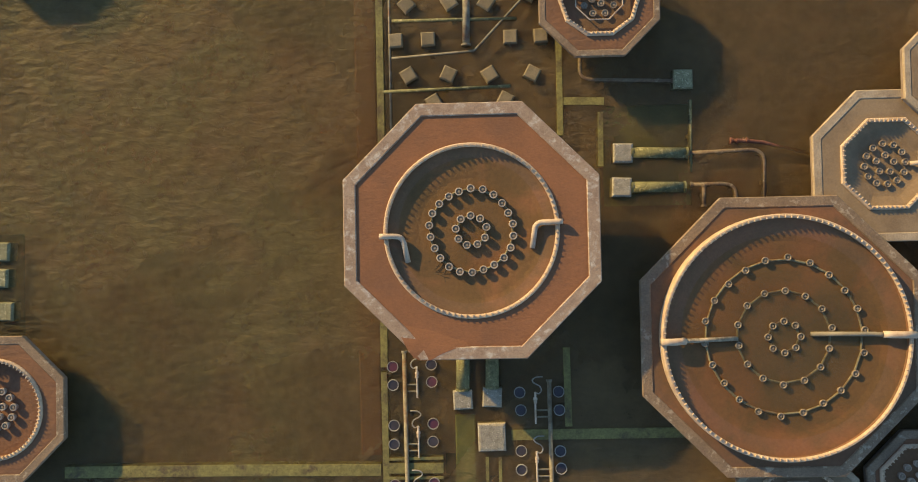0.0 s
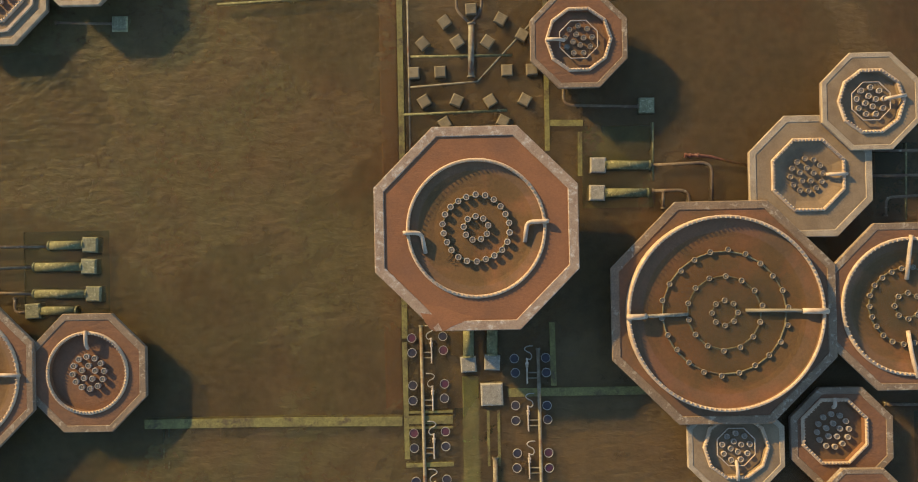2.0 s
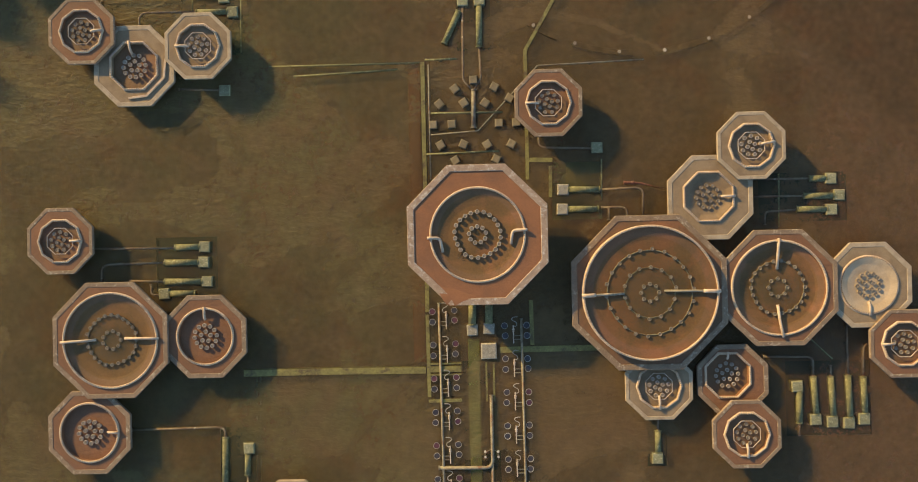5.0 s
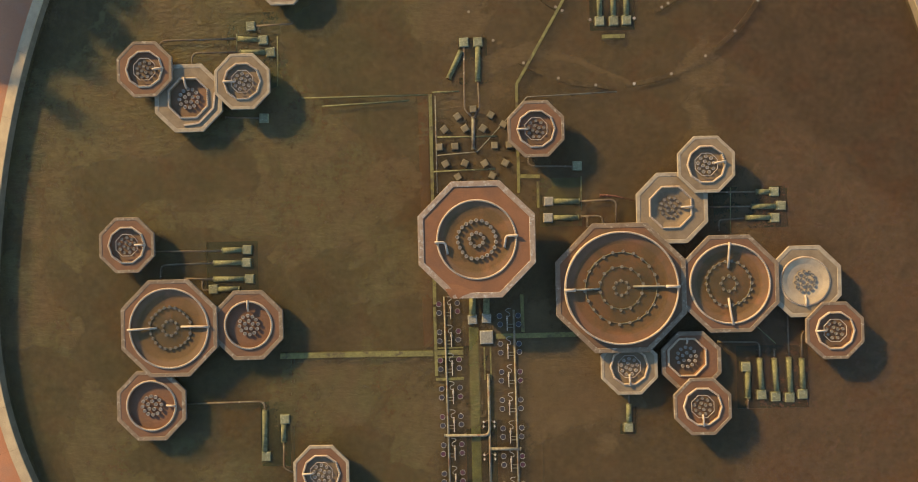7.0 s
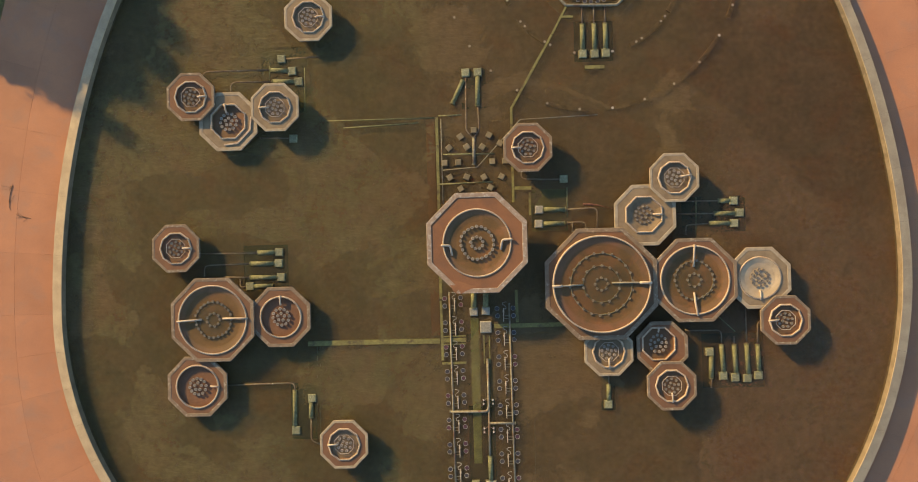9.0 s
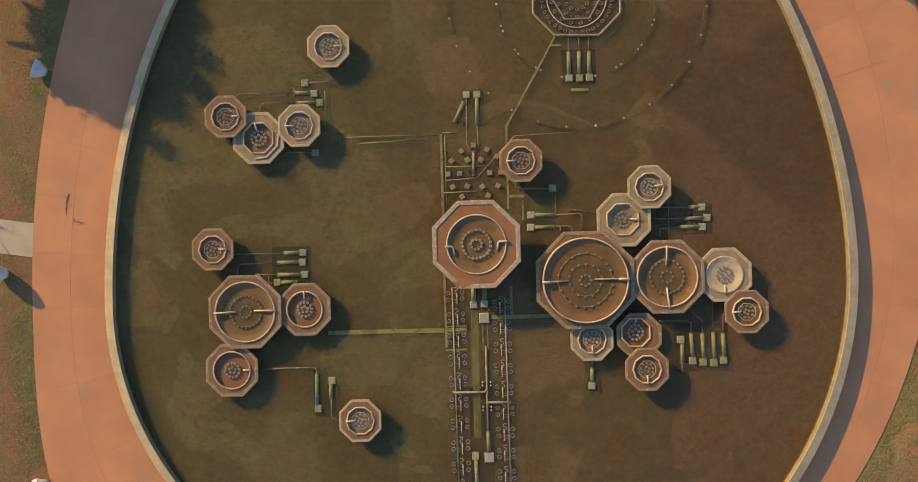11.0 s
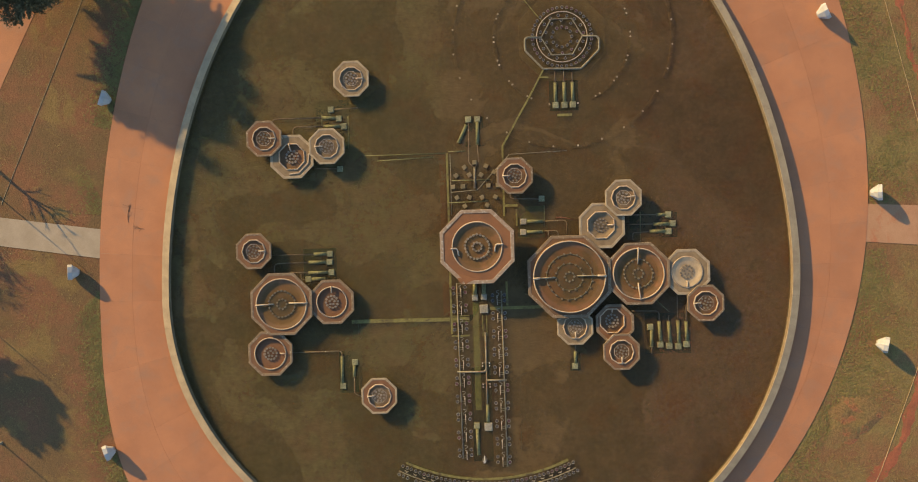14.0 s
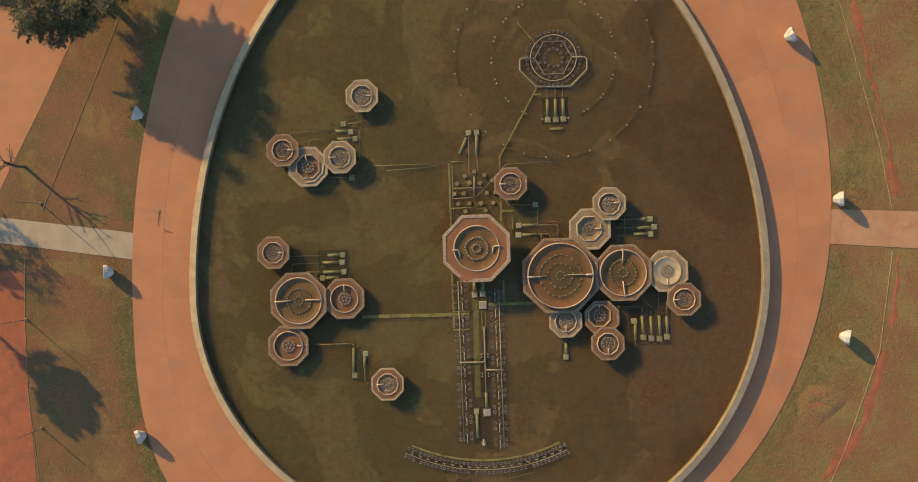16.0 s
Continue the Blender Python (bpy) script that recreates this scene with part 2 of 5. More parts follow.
M_SILT_DARK = material("dark_silt", (0.182, 0.096, 0.042), (0.136, 0.078, 0.033), 0.8, 0.75, 12.0, 0.35, 0.4, (0.26, 0.115, 0.055), 0.6, (0.50, 0.66), bump_scale=8.0)
M_SILT_RUST = material("rust_silt", (0.215, 0.098, 0.044), (0.150, 0.075, 0.036), 0.7, 0.8, 12.0, 0.35, 0.4, (0.13, 0.075, 0.036), 0.5, (0.48, 0.62))
M_SILT_WET = material("wet_silt", (0.162, 0.084, 0.033), (0.120, 0.068, 0.026), 0.7, 0.7, 12.0, 0.35, 0.4, (0.205, 0.088, 0.036), 0.42, (0.47, 0.60), bump_scale=8.0)
M_PIPE_WORN = material("worn_grey_pipe", (0.24, 0.21, 0.15), (0.16, 0.135, 0.09), 2.0, 0.7, 18.0, 0.4, 0.3, (0.55, 0.44, 0.31), 0.45, (0.56, 0.60))
M_DISH = material("cream_dish", (0.47, 0.355, 0.225), (0.38, 0.28, 0.17), 1.6, 0.85, 18.0, 0.3, 0.3)
M_SILT_TAN = material("tan_silt", (0.25, 0.170, 0.095), (0.19, 0.13, 0.07), 1.6, 0.9, 18.0, 0.3, 0.4)
M_SILT_PALE = material("pale_silt", (0.285, 0.200, 0.112), (0.215, 0.145, 0.080), 1.6, 0.9, 18.0, 0.3, 0.4)
M_RING = material("cream_concrete", (0.56, 0.42, 0.28), (0.44, 0.31, 0.20), 3.0, 0.8, 30.0, 0.3, 0.3, (0.36, 0.25, 0.18), 1.4, (0.56, 0.7))
M_TOOTH = material("cream_tooth", (0.54, 0.41, 0.28), (0.44, 0.32, 0.21), 4.0, 0.8, 30.0, 0.3, 0.2, vary=0.12)
M_NOZZLE = material("chalky_nozzle", (0.43, 0.355, 0.275), (0.31, 0.245, 0.18), 8.0, 0.75, 40.0, 0.3, 0.3, vary=0.15)
M_BORE = material("dark_bore", (0.33, 0.27, 0.19), (0.25, 0.20, 0.14), 8.0, 0.9, 40.0, 0.2, 0.2)
M_PIPE = material("grey_pipe", (0.25, 0.225, 0.155), (0.15, 0.122, 0.078), 6.0, 0.75, 18.0, 0.5, 0.3, (0.15, 0.075, 0.04), 1.6, (0.52, 0.64))
M_PIPE_CREAM = material("cream_pipe", (0.50, 0.40, 0.29), (0.40, 0.29, 0.20), 4.0, 0.7, 25.0, 0.3, 0.25)
M_PIPE_GREEN = material("mossy_pipe", (0.20, 0.19, 0.085), (0.115, 0.115, 0.048), 5.0, 0.85, 26.0, 0.8, 0.7, (0.36, 0.33, 0.17), 8.0, (0.55, 0.66), fine_dark=0.4)
M_PIPE_RUST = material("rusty_pipe", (0.20, 0.150, 0.090), (0.125, 0.072, 0.042), 3.0, 0.8, 22.0, 0.7, 0.5, (0.46, 0.41, 0.29), 5.5, (0.60, 0.67), fine_dark=0.4)
M_RUST = material("rust", (0.21, 0.075, 0.042), (0.12, 0.045, 0.028), 8.0, 0.9, 30.0, 0.6, 0.6, (0.36, 0.24, 0.16), 12.0, (0.58, 0.68))
M_BLOCK = material("grey_block", (0.37, 0.335, 0.255), (0.26, 0.23, 0.165), 7.0, 0.85, 34.0, 0.7, 0.6, (0.54, 0.50, 0.40), 14.0, (0.57, 0.64), vary=0.15, fine_dark=0.45)
M_BLOCK_MOSS = material("mossy_block", (0.275, 0.26, 0.145), (0.175, 0.17, 0.085), 6.0, 0.9, 26.0, 0.75, 0.6, (0.47, 0.44, 0.27), 12.0, (0.55, 0.63), vary=0.18, fine_dark=0.45)
M_BLOCK_BROWN = material("tan_block", (0.225, 0.175, 0.100), (0.165, 0.13, 0.07), 4.0, 0.85, 30.0, 0.45, 0.4, vary=0.25)
M_KERB = material("mossy_kerb", (0.235, 0.205, 0.062), (0.160, 0.136, 0.045), 3.2, 0.85, 18.0, 0.7, 0.5, (0.10, 0.072, 0.034), 1.8, (0.52, 0.64), fine_dark=0.45)
M_LENS_RED = material("reddish_lens", (0.115, 0.030, 0.045), (0.060, 0.024, 0.034), 4.0, 0.5, 30.0, 0.2, 0.05)
M_LENS = material("dark_lens", (0.050, 0.043, 0.050), (0.034, 0.030, 0.034), 6.0, 0.5, 30.0, 0.2, 0.05)
M_BEZEL = material("lamp_bezel", (0.36, 0.335, 0.28), (0.26, 0.235, 0.19), 6.0, 0.5, 30.0, 0.3, 0.2, vary=0.15)
M_BRASS = material("bright_fitting", (0.62, 0.52, 0.40), (0.40, 0.30, 0.20), 10.0, 0.4, 40.0, 0.2, 0.2)
M_WHITE = material("white_paint", (0.45, 0.45, 0.44), (0.37, 0.37, 0.36), 2.0, 0.7, 20.0, 0.2, 0.2)
M_BARK = material("bark", (0.13, 0.09, 0.06), (0.08, 0.055, 0.035), 3.0, 0.95, 20.0, 0.4, 0.6)
M_LEAF = material("leaf", (0.170, 0.135, 0.058), (0.105, 0.090, 0.038), 1.0, 0.7, 10.0, 0.3, 0.2)


# ---- builders ----
def mesh(name, verts, faces, mats, smooth=False, slots=None):
    me = bpy.data.meshes.new(name)
    me.from_pydata([tuple(v) for v in verts], [], faces)
    for m in mats if isinstance(mats, (list, tuple)) else [mats]:
        me.materials.append(m)
    if slots:
        me.polygons.foreach_set("material_index", slots)
    if smooth:
        me.polygons.foreach_set("use_smooth", [True] * len(me.polygons))
    me.update()
    return me


def place(name, me, parent=None, m=None, label=""):
    ob = new(name, me)
    if parent:
        ob.parent = parent
    if m is not None:
        ob.matrix_basis = m
    if label:
        ob["label"] = label
    return ob


def thing(name, m, label, category, group=""):
    ob = new(name)
    ob.matrix_basis = m
    return tagged(ob, label, category, group)


def oct_r(ap, sides=8, turn=0.0):
    """Radius of a regular polygon with that apothem, by angle; turn 0 puts a flat side on the x axis."""
    step = 2 * math.pi / sides
    return lambda a: ap / math.cos((a - turn + step / 2) % step - step / 2)


def round_r(r):
    return lambda a: r


def loft(rings, n=80, closed=False, cap_first=False, cap_last=False, sharp=True):
    """Rings (radius by angle, height) stacked to a skin."""
    verts, faces = [], []
    for rf, z in rings:
        for i in range(n):
            a = 2 * math.pi * i / n
            r = rf(a)
            verts.append((r * math.cos(a), r * math.sin(a), z))
    for k in range(len(rings) - 1):
        for i in range(n):
            j = (i + 1) % n
            faces.append((k * n + i, k * n + j, (k + 1) * n + j, (k + 1) * n + i))
    if cap_first:
        faces.append(tuple(reversed(range(n))))
    if cap_last:
        faces.append(tuple(range((len(rings) - 1) * n, len(rings) * n)))
    return verts, faces


def tube(points, r, n=12, bend=0.0, caps=True):
    """A round pipe along points, with corners eased by bend metres."""
    pts = [Vector(p) for p in points]
    if bend:
        eased = [pts[0]]
        for a, b, c in zip(pts, pts[1:], pts[2:]):
            d0, d1 = min(bend, (a - b).length * 0.45), min(bend, (c - b).length * 0.45)
            p, q = b + (a - b).normalized() * d0, b + (c - b).normalized() * d1
            for k in range(6):
                t = k / 5
                eased.append(p.lerp(b, t).lerp(b.lerp(q, t), t))
        pts = eased + [pts[-1]]
    verts, faces = [], []
    up = Vector((0, 0, 1))
    for i, p in enumerate(pts):
        d = (pts[min(i + 1, len(pts) - 1)] - pts[max(i - 1, 0)]).normalized()
        s = d.cross(up)
        s = Vector((1, 0, 0)) if s.length < 1e-4 else s.normalized()
        u = s.cross(d)
        for k in range(n):
            a = 2 * math.pi * k / n
            verts.append(p + r * (math.cos(a) * s + math.sin(a) * u))
    for i in range(len(pts) - 1):
        for k in range(n):
            j = (k + 1) % n
            faces.append((i * n + k, i * n + j, (i + 1) * n + j, (i + 1) * n + k))
    if caps:
        faces += [tuple(reversed(range(n))), tuple(range((len(pts) - 1) * n, len(pts) * n))]
    return verts, faces


def join(*pieces):
    verts, faces = [], []
    for v, f in pieces:
        k = len(verts)
        verts += list(v)
        faces += [tuple(i + k for i in face) for face in f]
    return verts, faces


def box(sx, sy, sz, z0=0.0, bevel=0.02, x0=0.0, y0=0.0):
    """A block with eased upper edges, its foot at z0."""
    verts, faces = [], []
    for z, d in ((z0, 0), (z0 + sz - bevel, 0), (z0 + sz, bevel)):
        verts += [(x0 + sx / 2 * a - d * a, y0 + sy / 2 * b - d * b, z) for a, b in ((-1, -1), (1, -1), (1, 1), (-1, 1))]
    for k in (0, 4):
        faces += [(k + i, k + (i + 1) % 4, k + 4 + (i + 1) % 4, k + 4 + i) for i in range(4)]
    return verts, faces + [(3, 2, 1, 0), (8, 9, 10, 11)]


def beam(points, width, height, z0=0.0):
    """A kerb of that width along points."""
    pts = [Vector((*p, 0)) for p in points]
    verts, faces = [], []
    for i, p in enumerate(pts):
        d0 = (pts[i] - pts[i - 1]).normalized() if i else (pts[1] - pts[0]).normalized()
        d1 = (pts[i + 1] - pts[i]).normalized() if i < len(pts) - 1 else d0
        d = (d0 + d1).normalized()
        s = Vector((-d.y, d.x, 0)) * (width / 2 / max(0.5, d.dot(d1)))
        for q, z in ((-1, 0), (-1, height * 0.85), (-0.85, height), (0.85, height), (1, height * 0.85), (1, 0)):
            verts.append((p.x + s.x * q, p.y + s.y * q, z0 + z))
    for i in range(len(pts) - 1):
        for k in range(5):
            faces.append((i * 6 + k, i * 6 + k + 1, i * 6 + k + 7, i * 6 + k + 6))
    e = (len(pts) - 1) * 6
    return verts, faces + [tuple(range(6)), tuple(reversed(range(e, e + 6)))]


def part(name, geometry, mat, parent, label="", smooth=False, m=None):
    return place(name, mesh(name, *geometry, mat, smooth), parent, m, label)


# ---- ground, pool and walk ----
def outline(quads, n=48, grow=0.0, xc=1.5):
    """A closed egg from four quarter ovals (half width, centre height, half height, power): east-north, west-north, west-south, east-south."""
    pts = []
    for q, (a, yc, b, p) in enumerate(quads):
        for i in range(n):
            t = (i / n + q) * math.pi / 2
            c, s = math.cos(t), math.sin(t)
            x = math.copysign(abs(c) ** (2 / p), c) * (a + grow)
            y = math.copysign(abs(s) ** (2 / p), s) * (b + grow)
            pts.append((xc + x, yc + y))
    return pts


POOL = ((24.05, -3.5, 36.0, 1.83), (27.5, -5.0, 37.5, 2.0), (27.5, -5.0, 23.5, 2.0), (24.05, -3.5, 25.0, 2.0))
WALK = ((30.53, 3.0, 42.7, 2.0), (33.78, -5.0, 50.7, 2.0), (33.78, -5.0, 27.6, 3.1), (30.53, 3.0, 35.65, 2.0))
WALL_TOP, WALL_OUT, WALL_WIDE, WATER, WALKWAY, GROUND = 0.62, 0.515, 0.62, 0.185, -0.01, -0.05


def wider(pts, k=1.0045):
    """Points outside the pool, set out a little for the lower ground there."""
    return [(x * k, y * k) for x, y in pts]


def flat(loops, z):
    """A level sheet inside the first loop and outside the others."""
    from mathutils.geometry import tessellate_polygon
    vecs = [[Vector((x, y, z)) for x, y in lp] for lp in loops]
    tris = tessellate_polygon(vecs)
    verts = [v for lp in vecs for v in lp]
    faces = []
    for a, b, c in tris:
        va, vb, vc = verts[a], verts[b], verts[c]
        up = (vb - va).cross(vc - va).z > 0
        faces.append((a, b, c) if up else (a, c, b))
    return verts, faces


def rect(x0, y0, x1, y1):
    return [(x0, y0), (x1, y0), (x1, y1), (x0, y1)]


PITS = {  # sunken service pits: x0, y0, x1, y1
    "west": (-14.66, -3.70, -11.85, -1.00), "north_west": (-13.27, 7.25, -10.38, 11.40), "east": (12.65, -0.95, 16.55, 1.25),
    "south_east": (13.65, -10.55, 17.40, -7.20), "south": (7.42, -11.80, 8.30, -9.60), "south_west": (-11.90, -13.20, -10.30, -9.70),
    "north": (-0.72, 6.25, 0.82, 9.65), "far_north": (6.35, 9.80, 8.75, 12.45), "middle": (-0.80, -19.2, 0.85, -6.9), "middle_east": (3.42, -0.62, 5.66, 1.98),
}
part("ground", flat([rect(-900, -900, 900, 900), outline(WALK)], GROUND), M_GRASS, None)
tagged(bpy.data.objects["ground"], "dry patchy grass with bare red earth", "ground", kind="structure")
walkway = part("pavement", flat([outline(WALK), outline(POOL, grow=WALL_WIDE)], WALKWAY - 0.025), M_JOINT, None)
tagged(walkway, "broad salmon-coloured paved walk round the pool", "walkway", kind="structure")
floor = part("floor", flat([outline(POOL)] + [rect(*p) for p in PITS.values()], 0.0), M_FLOOR, None)
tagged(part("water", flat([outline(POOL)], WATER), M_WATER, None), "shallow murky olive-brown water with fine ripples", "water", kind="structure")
tagged(floor, "muddy brown pool bed under shallow water", "pool floor", kind="structure")
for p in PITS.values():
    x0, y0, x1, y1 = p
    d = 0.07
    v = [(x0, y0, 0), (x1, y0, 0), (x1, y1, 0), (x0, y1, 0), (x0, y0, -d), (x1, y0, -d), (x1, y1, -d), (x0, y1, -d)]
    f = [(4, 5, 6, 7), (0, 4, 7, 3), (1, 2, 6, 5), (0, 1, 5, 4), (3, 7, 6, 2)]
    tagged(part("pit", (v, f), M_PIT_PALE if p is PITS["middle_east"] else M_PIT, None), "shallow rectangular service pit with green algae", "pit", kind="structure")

inner, outer = outline(POOL), outline(POOL, grow=WALL_WIDE)
n = len(inner)
v, f = [], []
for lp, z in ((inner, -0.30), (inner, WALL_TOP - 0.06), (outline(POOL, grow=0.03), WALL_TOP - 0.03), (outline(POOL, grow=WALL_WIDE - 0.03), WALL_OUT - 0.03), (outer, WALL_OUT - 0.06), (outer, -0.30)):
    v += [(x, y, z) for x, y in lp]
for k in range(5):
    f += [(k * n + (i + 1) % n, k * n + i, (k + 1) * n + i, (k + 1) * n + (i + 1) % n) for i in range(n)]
tagged(part("wall", (v, f), M_WALL_FACES, None), "low pale concrete wall round the pool", "pool wall", kind="structure")


# ---- fountain basins ----
def tooth_mesh():
    return mesh("tooth", *box(0.060, 0.026, 0.076, 0, 0.004), M_TOOTH)


def nozzle_mesh(r=0.095, h=0.115, mat=None):
    v, f = loft([(round_r(r * 0.8), 0), (round_r(r * 0.8), h * 0.5), (round_r(r), h * 0.55), (round_r(r), h - 0.015), (round_r(r * 0.93), h), (round_r(r * 0.72), h),
                 (round_r(r * 0.66), h - 0.03), (round_r(r * 0.34), h - 0.03), (round_r(r * 0.30), h - 0.012)], 16, cap_last=True)
    slots = [0] * (16 * 5) + [1] * (len(f) - 16 * 5)
    return mesh("nozzle", v, f, [mat or M_NOZZLE, M_BORE], False, slots)


M_NOZZLE_WET = material("wet_nozzle", (0.25, 0.195, 0.135), (0.17, 0.13, 0.085), 8.0, 0.6, 40.0, 0.3, 0.3, vary=0.15)
NOZZLE_WET = nozzle_mesh(0.088, 0.085, M_NOZZLE_WET)
TOOTH, NOZZLE, NOZZLE_SMALL = tooth_mesh(), nozzle_mesh(), nozzle_mesh(0.088, 0.11)


def basin(x, y, z, ap, ring, shape, label, rim_mat, tray_mat, floor_mat, rings, pipes=(), lip=0.22, drop=0.016, depth=0.13, rise=0.06, turn=0.0, pond=False, bowl=False, step=0.0,
          shift=(0, 0), manifold=True, wet=False, cage=0.0, name="fountain_basin"):
    """An octagonal basin on a narrower foot, with an inner weir ring (round, or with that many sides), nozzles in rings and overflow pipes.
    rings: (count, radius, start angle) of nozzles; pipes: lists of points relative to the middle, at the ring's height."""
    big = ring > 1.6
    n = 160 if big else 80
    b = thing(name, pose(x, y, 0, 0, 0, turn), label, "fountain basin", "fountain basins")
    tray = z - drop
    foot = ap * 0.62
    bed = max(0.06, tray - depth)
    O = lambda d: oct_r(ap - d)
    part("shell", loft([(oct_r(foot), 0.0), (oct_r(foot), max(0.02, z - 0.75)), (O(0.10), z - 0.20), (O(0.02), z - 0.17), (O(0.02), z - 0.055)], n, cap_first=True), M_SHELL, b)
    part("rim", loft([(O(0.0), z - 0.06), (O(0.0), z - 0.02), (O(0.02), z), (O(lip - 0.02), z), (O(lip), z - 0.02), (O(lip), tray - 0.02)], n), rim_mat, b, "weathered concrete rim with flaking pale patches")
    R = (lambda d: round_r(ring - d)) if shape == 0 else (lambda d: oct_r(ring - d, shape, 0.0 if shape == 8 else math.pi / 10))
    sx, sy = shift
    mv = pose(sx, sy, 0)
    v, f = loft([(O(lip), tray), (O(lip + 0.05), tray + 0.002)], n)
    w = []
    for i in range(n):
        a = 2 * math.pi * i / n
        r = R(-0.005)(a)
        w.append((r * math.cos(a) + sx, r * math.sin(a) + sy, tray))
    k = len(v)
    f += [(k - n + i, k - n + (i + 1) % n, k + (i + 1) % n, k + i) for i in range(n)]
    part("tray", (v + w, f), tray_mat, b, "silt-covered tray")
    top = z + rise - 0.02
    ring_part = part("weir_ring", loft([(R(0.0), tray - 0.01), (R(0.0), top - 0.03), (R(0.025), top), (R(0.065), top), (R(0.10), top - 0.03), (R(0.10), top - 0.06)], n), M_RING, b, "cream concrete overflow ring", m=mv)
    part("inner_wall", loft([(R(0.103), top - 0.045), (R(0.103), bed)], n), tray_mat, b, "silt-stained inner wall", m=mv)
    if pond:
        part("bed", loft([(R(0.095), bed + min(0.15, (top - bed) * 0.5)), (R(0.22 * ring), bed + 0.03), (R(0.40 * ring), bed), (R(0.7 * ring), bed + 0.004)], n, cap_last=True), floor_mat, b, "silty dished inner bed", m=mv)
        part("standing_water", loft([(R(0.17 * ring), bed + 0.055), (R(0.6 * ring), bed + 0.056)], n, cap_last=True), M_POND if ring > 2.5 else M_POND_SMALL, b, "clouded olive water standing in the dish", m=mv)
    elif bowl:
        part("bed", loft([(R(0.095), bed + 0.13), (R(0.30 * ring), bed + 0.045), (R(0.55 * ring), bed), (R(0.8 * ring), bed + 0.003)], n, cap_last=True), floor_mat, b, "sloping inner bowl", m=mv)
    else:
        part("bed", loft([(R(0.095), bed), (R(0.3 * ring), bed + 0.004)], n, cap_last=True), floor_mat, b, "silty inner bed", m=mv)
    count = int(2 * math.pi * ring / (0.150 if ring > 1.6 else 0.110))
    for i in range(count):
        a = 2 * math.pi * (i + 0.5) / count
        r = R(0.068)(a)
        place("tooth", TOOTH, ring_part, pose(r * math.cos(a), r * math.sin(a), top - 0.045, 0, 0, math.degrees(a)))
    if step:
        part("step", beam([(step * 1.082 * math.cos(radians(w)), step * 1.082 * math.sin(radians(w))) for w in (-100, -67.5, -22.5, 10)], 0.10, 0.07, tray - 0.01), M_RING, b, "cream concrete ledge beside the ring")
    small = not big and ap < 1.7
    for count, r, start in rings:
        for i in range(count):
            a = radians(start) + 2 * math.pi * i / count
            wob = 1 + 0.025 * math.sin(i * 5.1 + x)
            place("nozzle", NOZZLE_WET if wet else NOZZLE_SMALL if small else NOZZLE, b, pose(sx + r * wob * math.cos(a), sy + r * wob * math.sin(a), bed, 2 * math.sin(i * 3.3), 2 * math.cos(i * 2.7), 0))
        if manifold and r > 0.3:
            part("manifold", tube([(r * math.cos(2 * math.pi * i / count + radians(start)), r * math.sin(2 * math.pi * i / count + radians(start)), bed + 0.02) for i in range(count + 1)], 0.028, 8), M_PIPE, b, m=mv)
    if cage:
        part("cage", tube([(cage * math.cos(math.pi / 4 * i + 0.39), cage * math.sin(math.pi / 4 * i + 0.39), bed + 0.11) for i in range(9)], 0.018, 8), M_PIPE_CREAM, b, "thin octagonal pipe cage", m=mv)
    for r, pts, *own in pipes:
        part("overflow_pipe", tube([(px, py, top + 0.02 + pz) for px, py, pz in pts], r, 14, 0.16), own[0] if own else M_PIPE_CREAM, b, "overflow pipe over the ring", smooth=True, m=mv)
    return b


TWELVE = ((4, 0.17, 20), (9, 0.42, 10))
TWENTY = ((5, 0.22, 15), (12, 0.50, 5))


def stub(a, ring, reach=0.55):
    c, s = math.cos(radians(a)), math.sin(radians(a))
    return ((0.055, [(ring * 1.02 * c, ring * 1.02 * s, 0.0), ((ring - reach * 0.7) * c, (ring - reach * 0.7) * s, 0.0), ((ring - reach) * c, (ring - reach) * s, -0.12)]),)


S1, S2 = "brown silted octagonal fountain basin, cream ring", "small octagonal fountain basin, silted, with clustered nozzles"
basin(0.0, -1.22, 1.68, 3.0, 2.06, 0, "large octagonal worn concrete basin, red silt, two bent pipes", M_RIM, M_SILT, M_SILT_DARK, ((22, 0.98, 8), (9, 0.36, 12)),
      ((0.065, [(-2.15, -0.10, 0.03), (-1.96, -0.10, 0.02), (-1.62, -0.11, -0.08), (-1.50, -0.72, -0.14)]), (0.065, [(2.12, 0.16, 0.03), (1.94, 0.16, 0.02), (1.50, 0.15, -0.08), (1.42, -0.44, -0.14)])), lip=0.30, drop=0.04, depth=0.135, rise=0.03, pond=True)
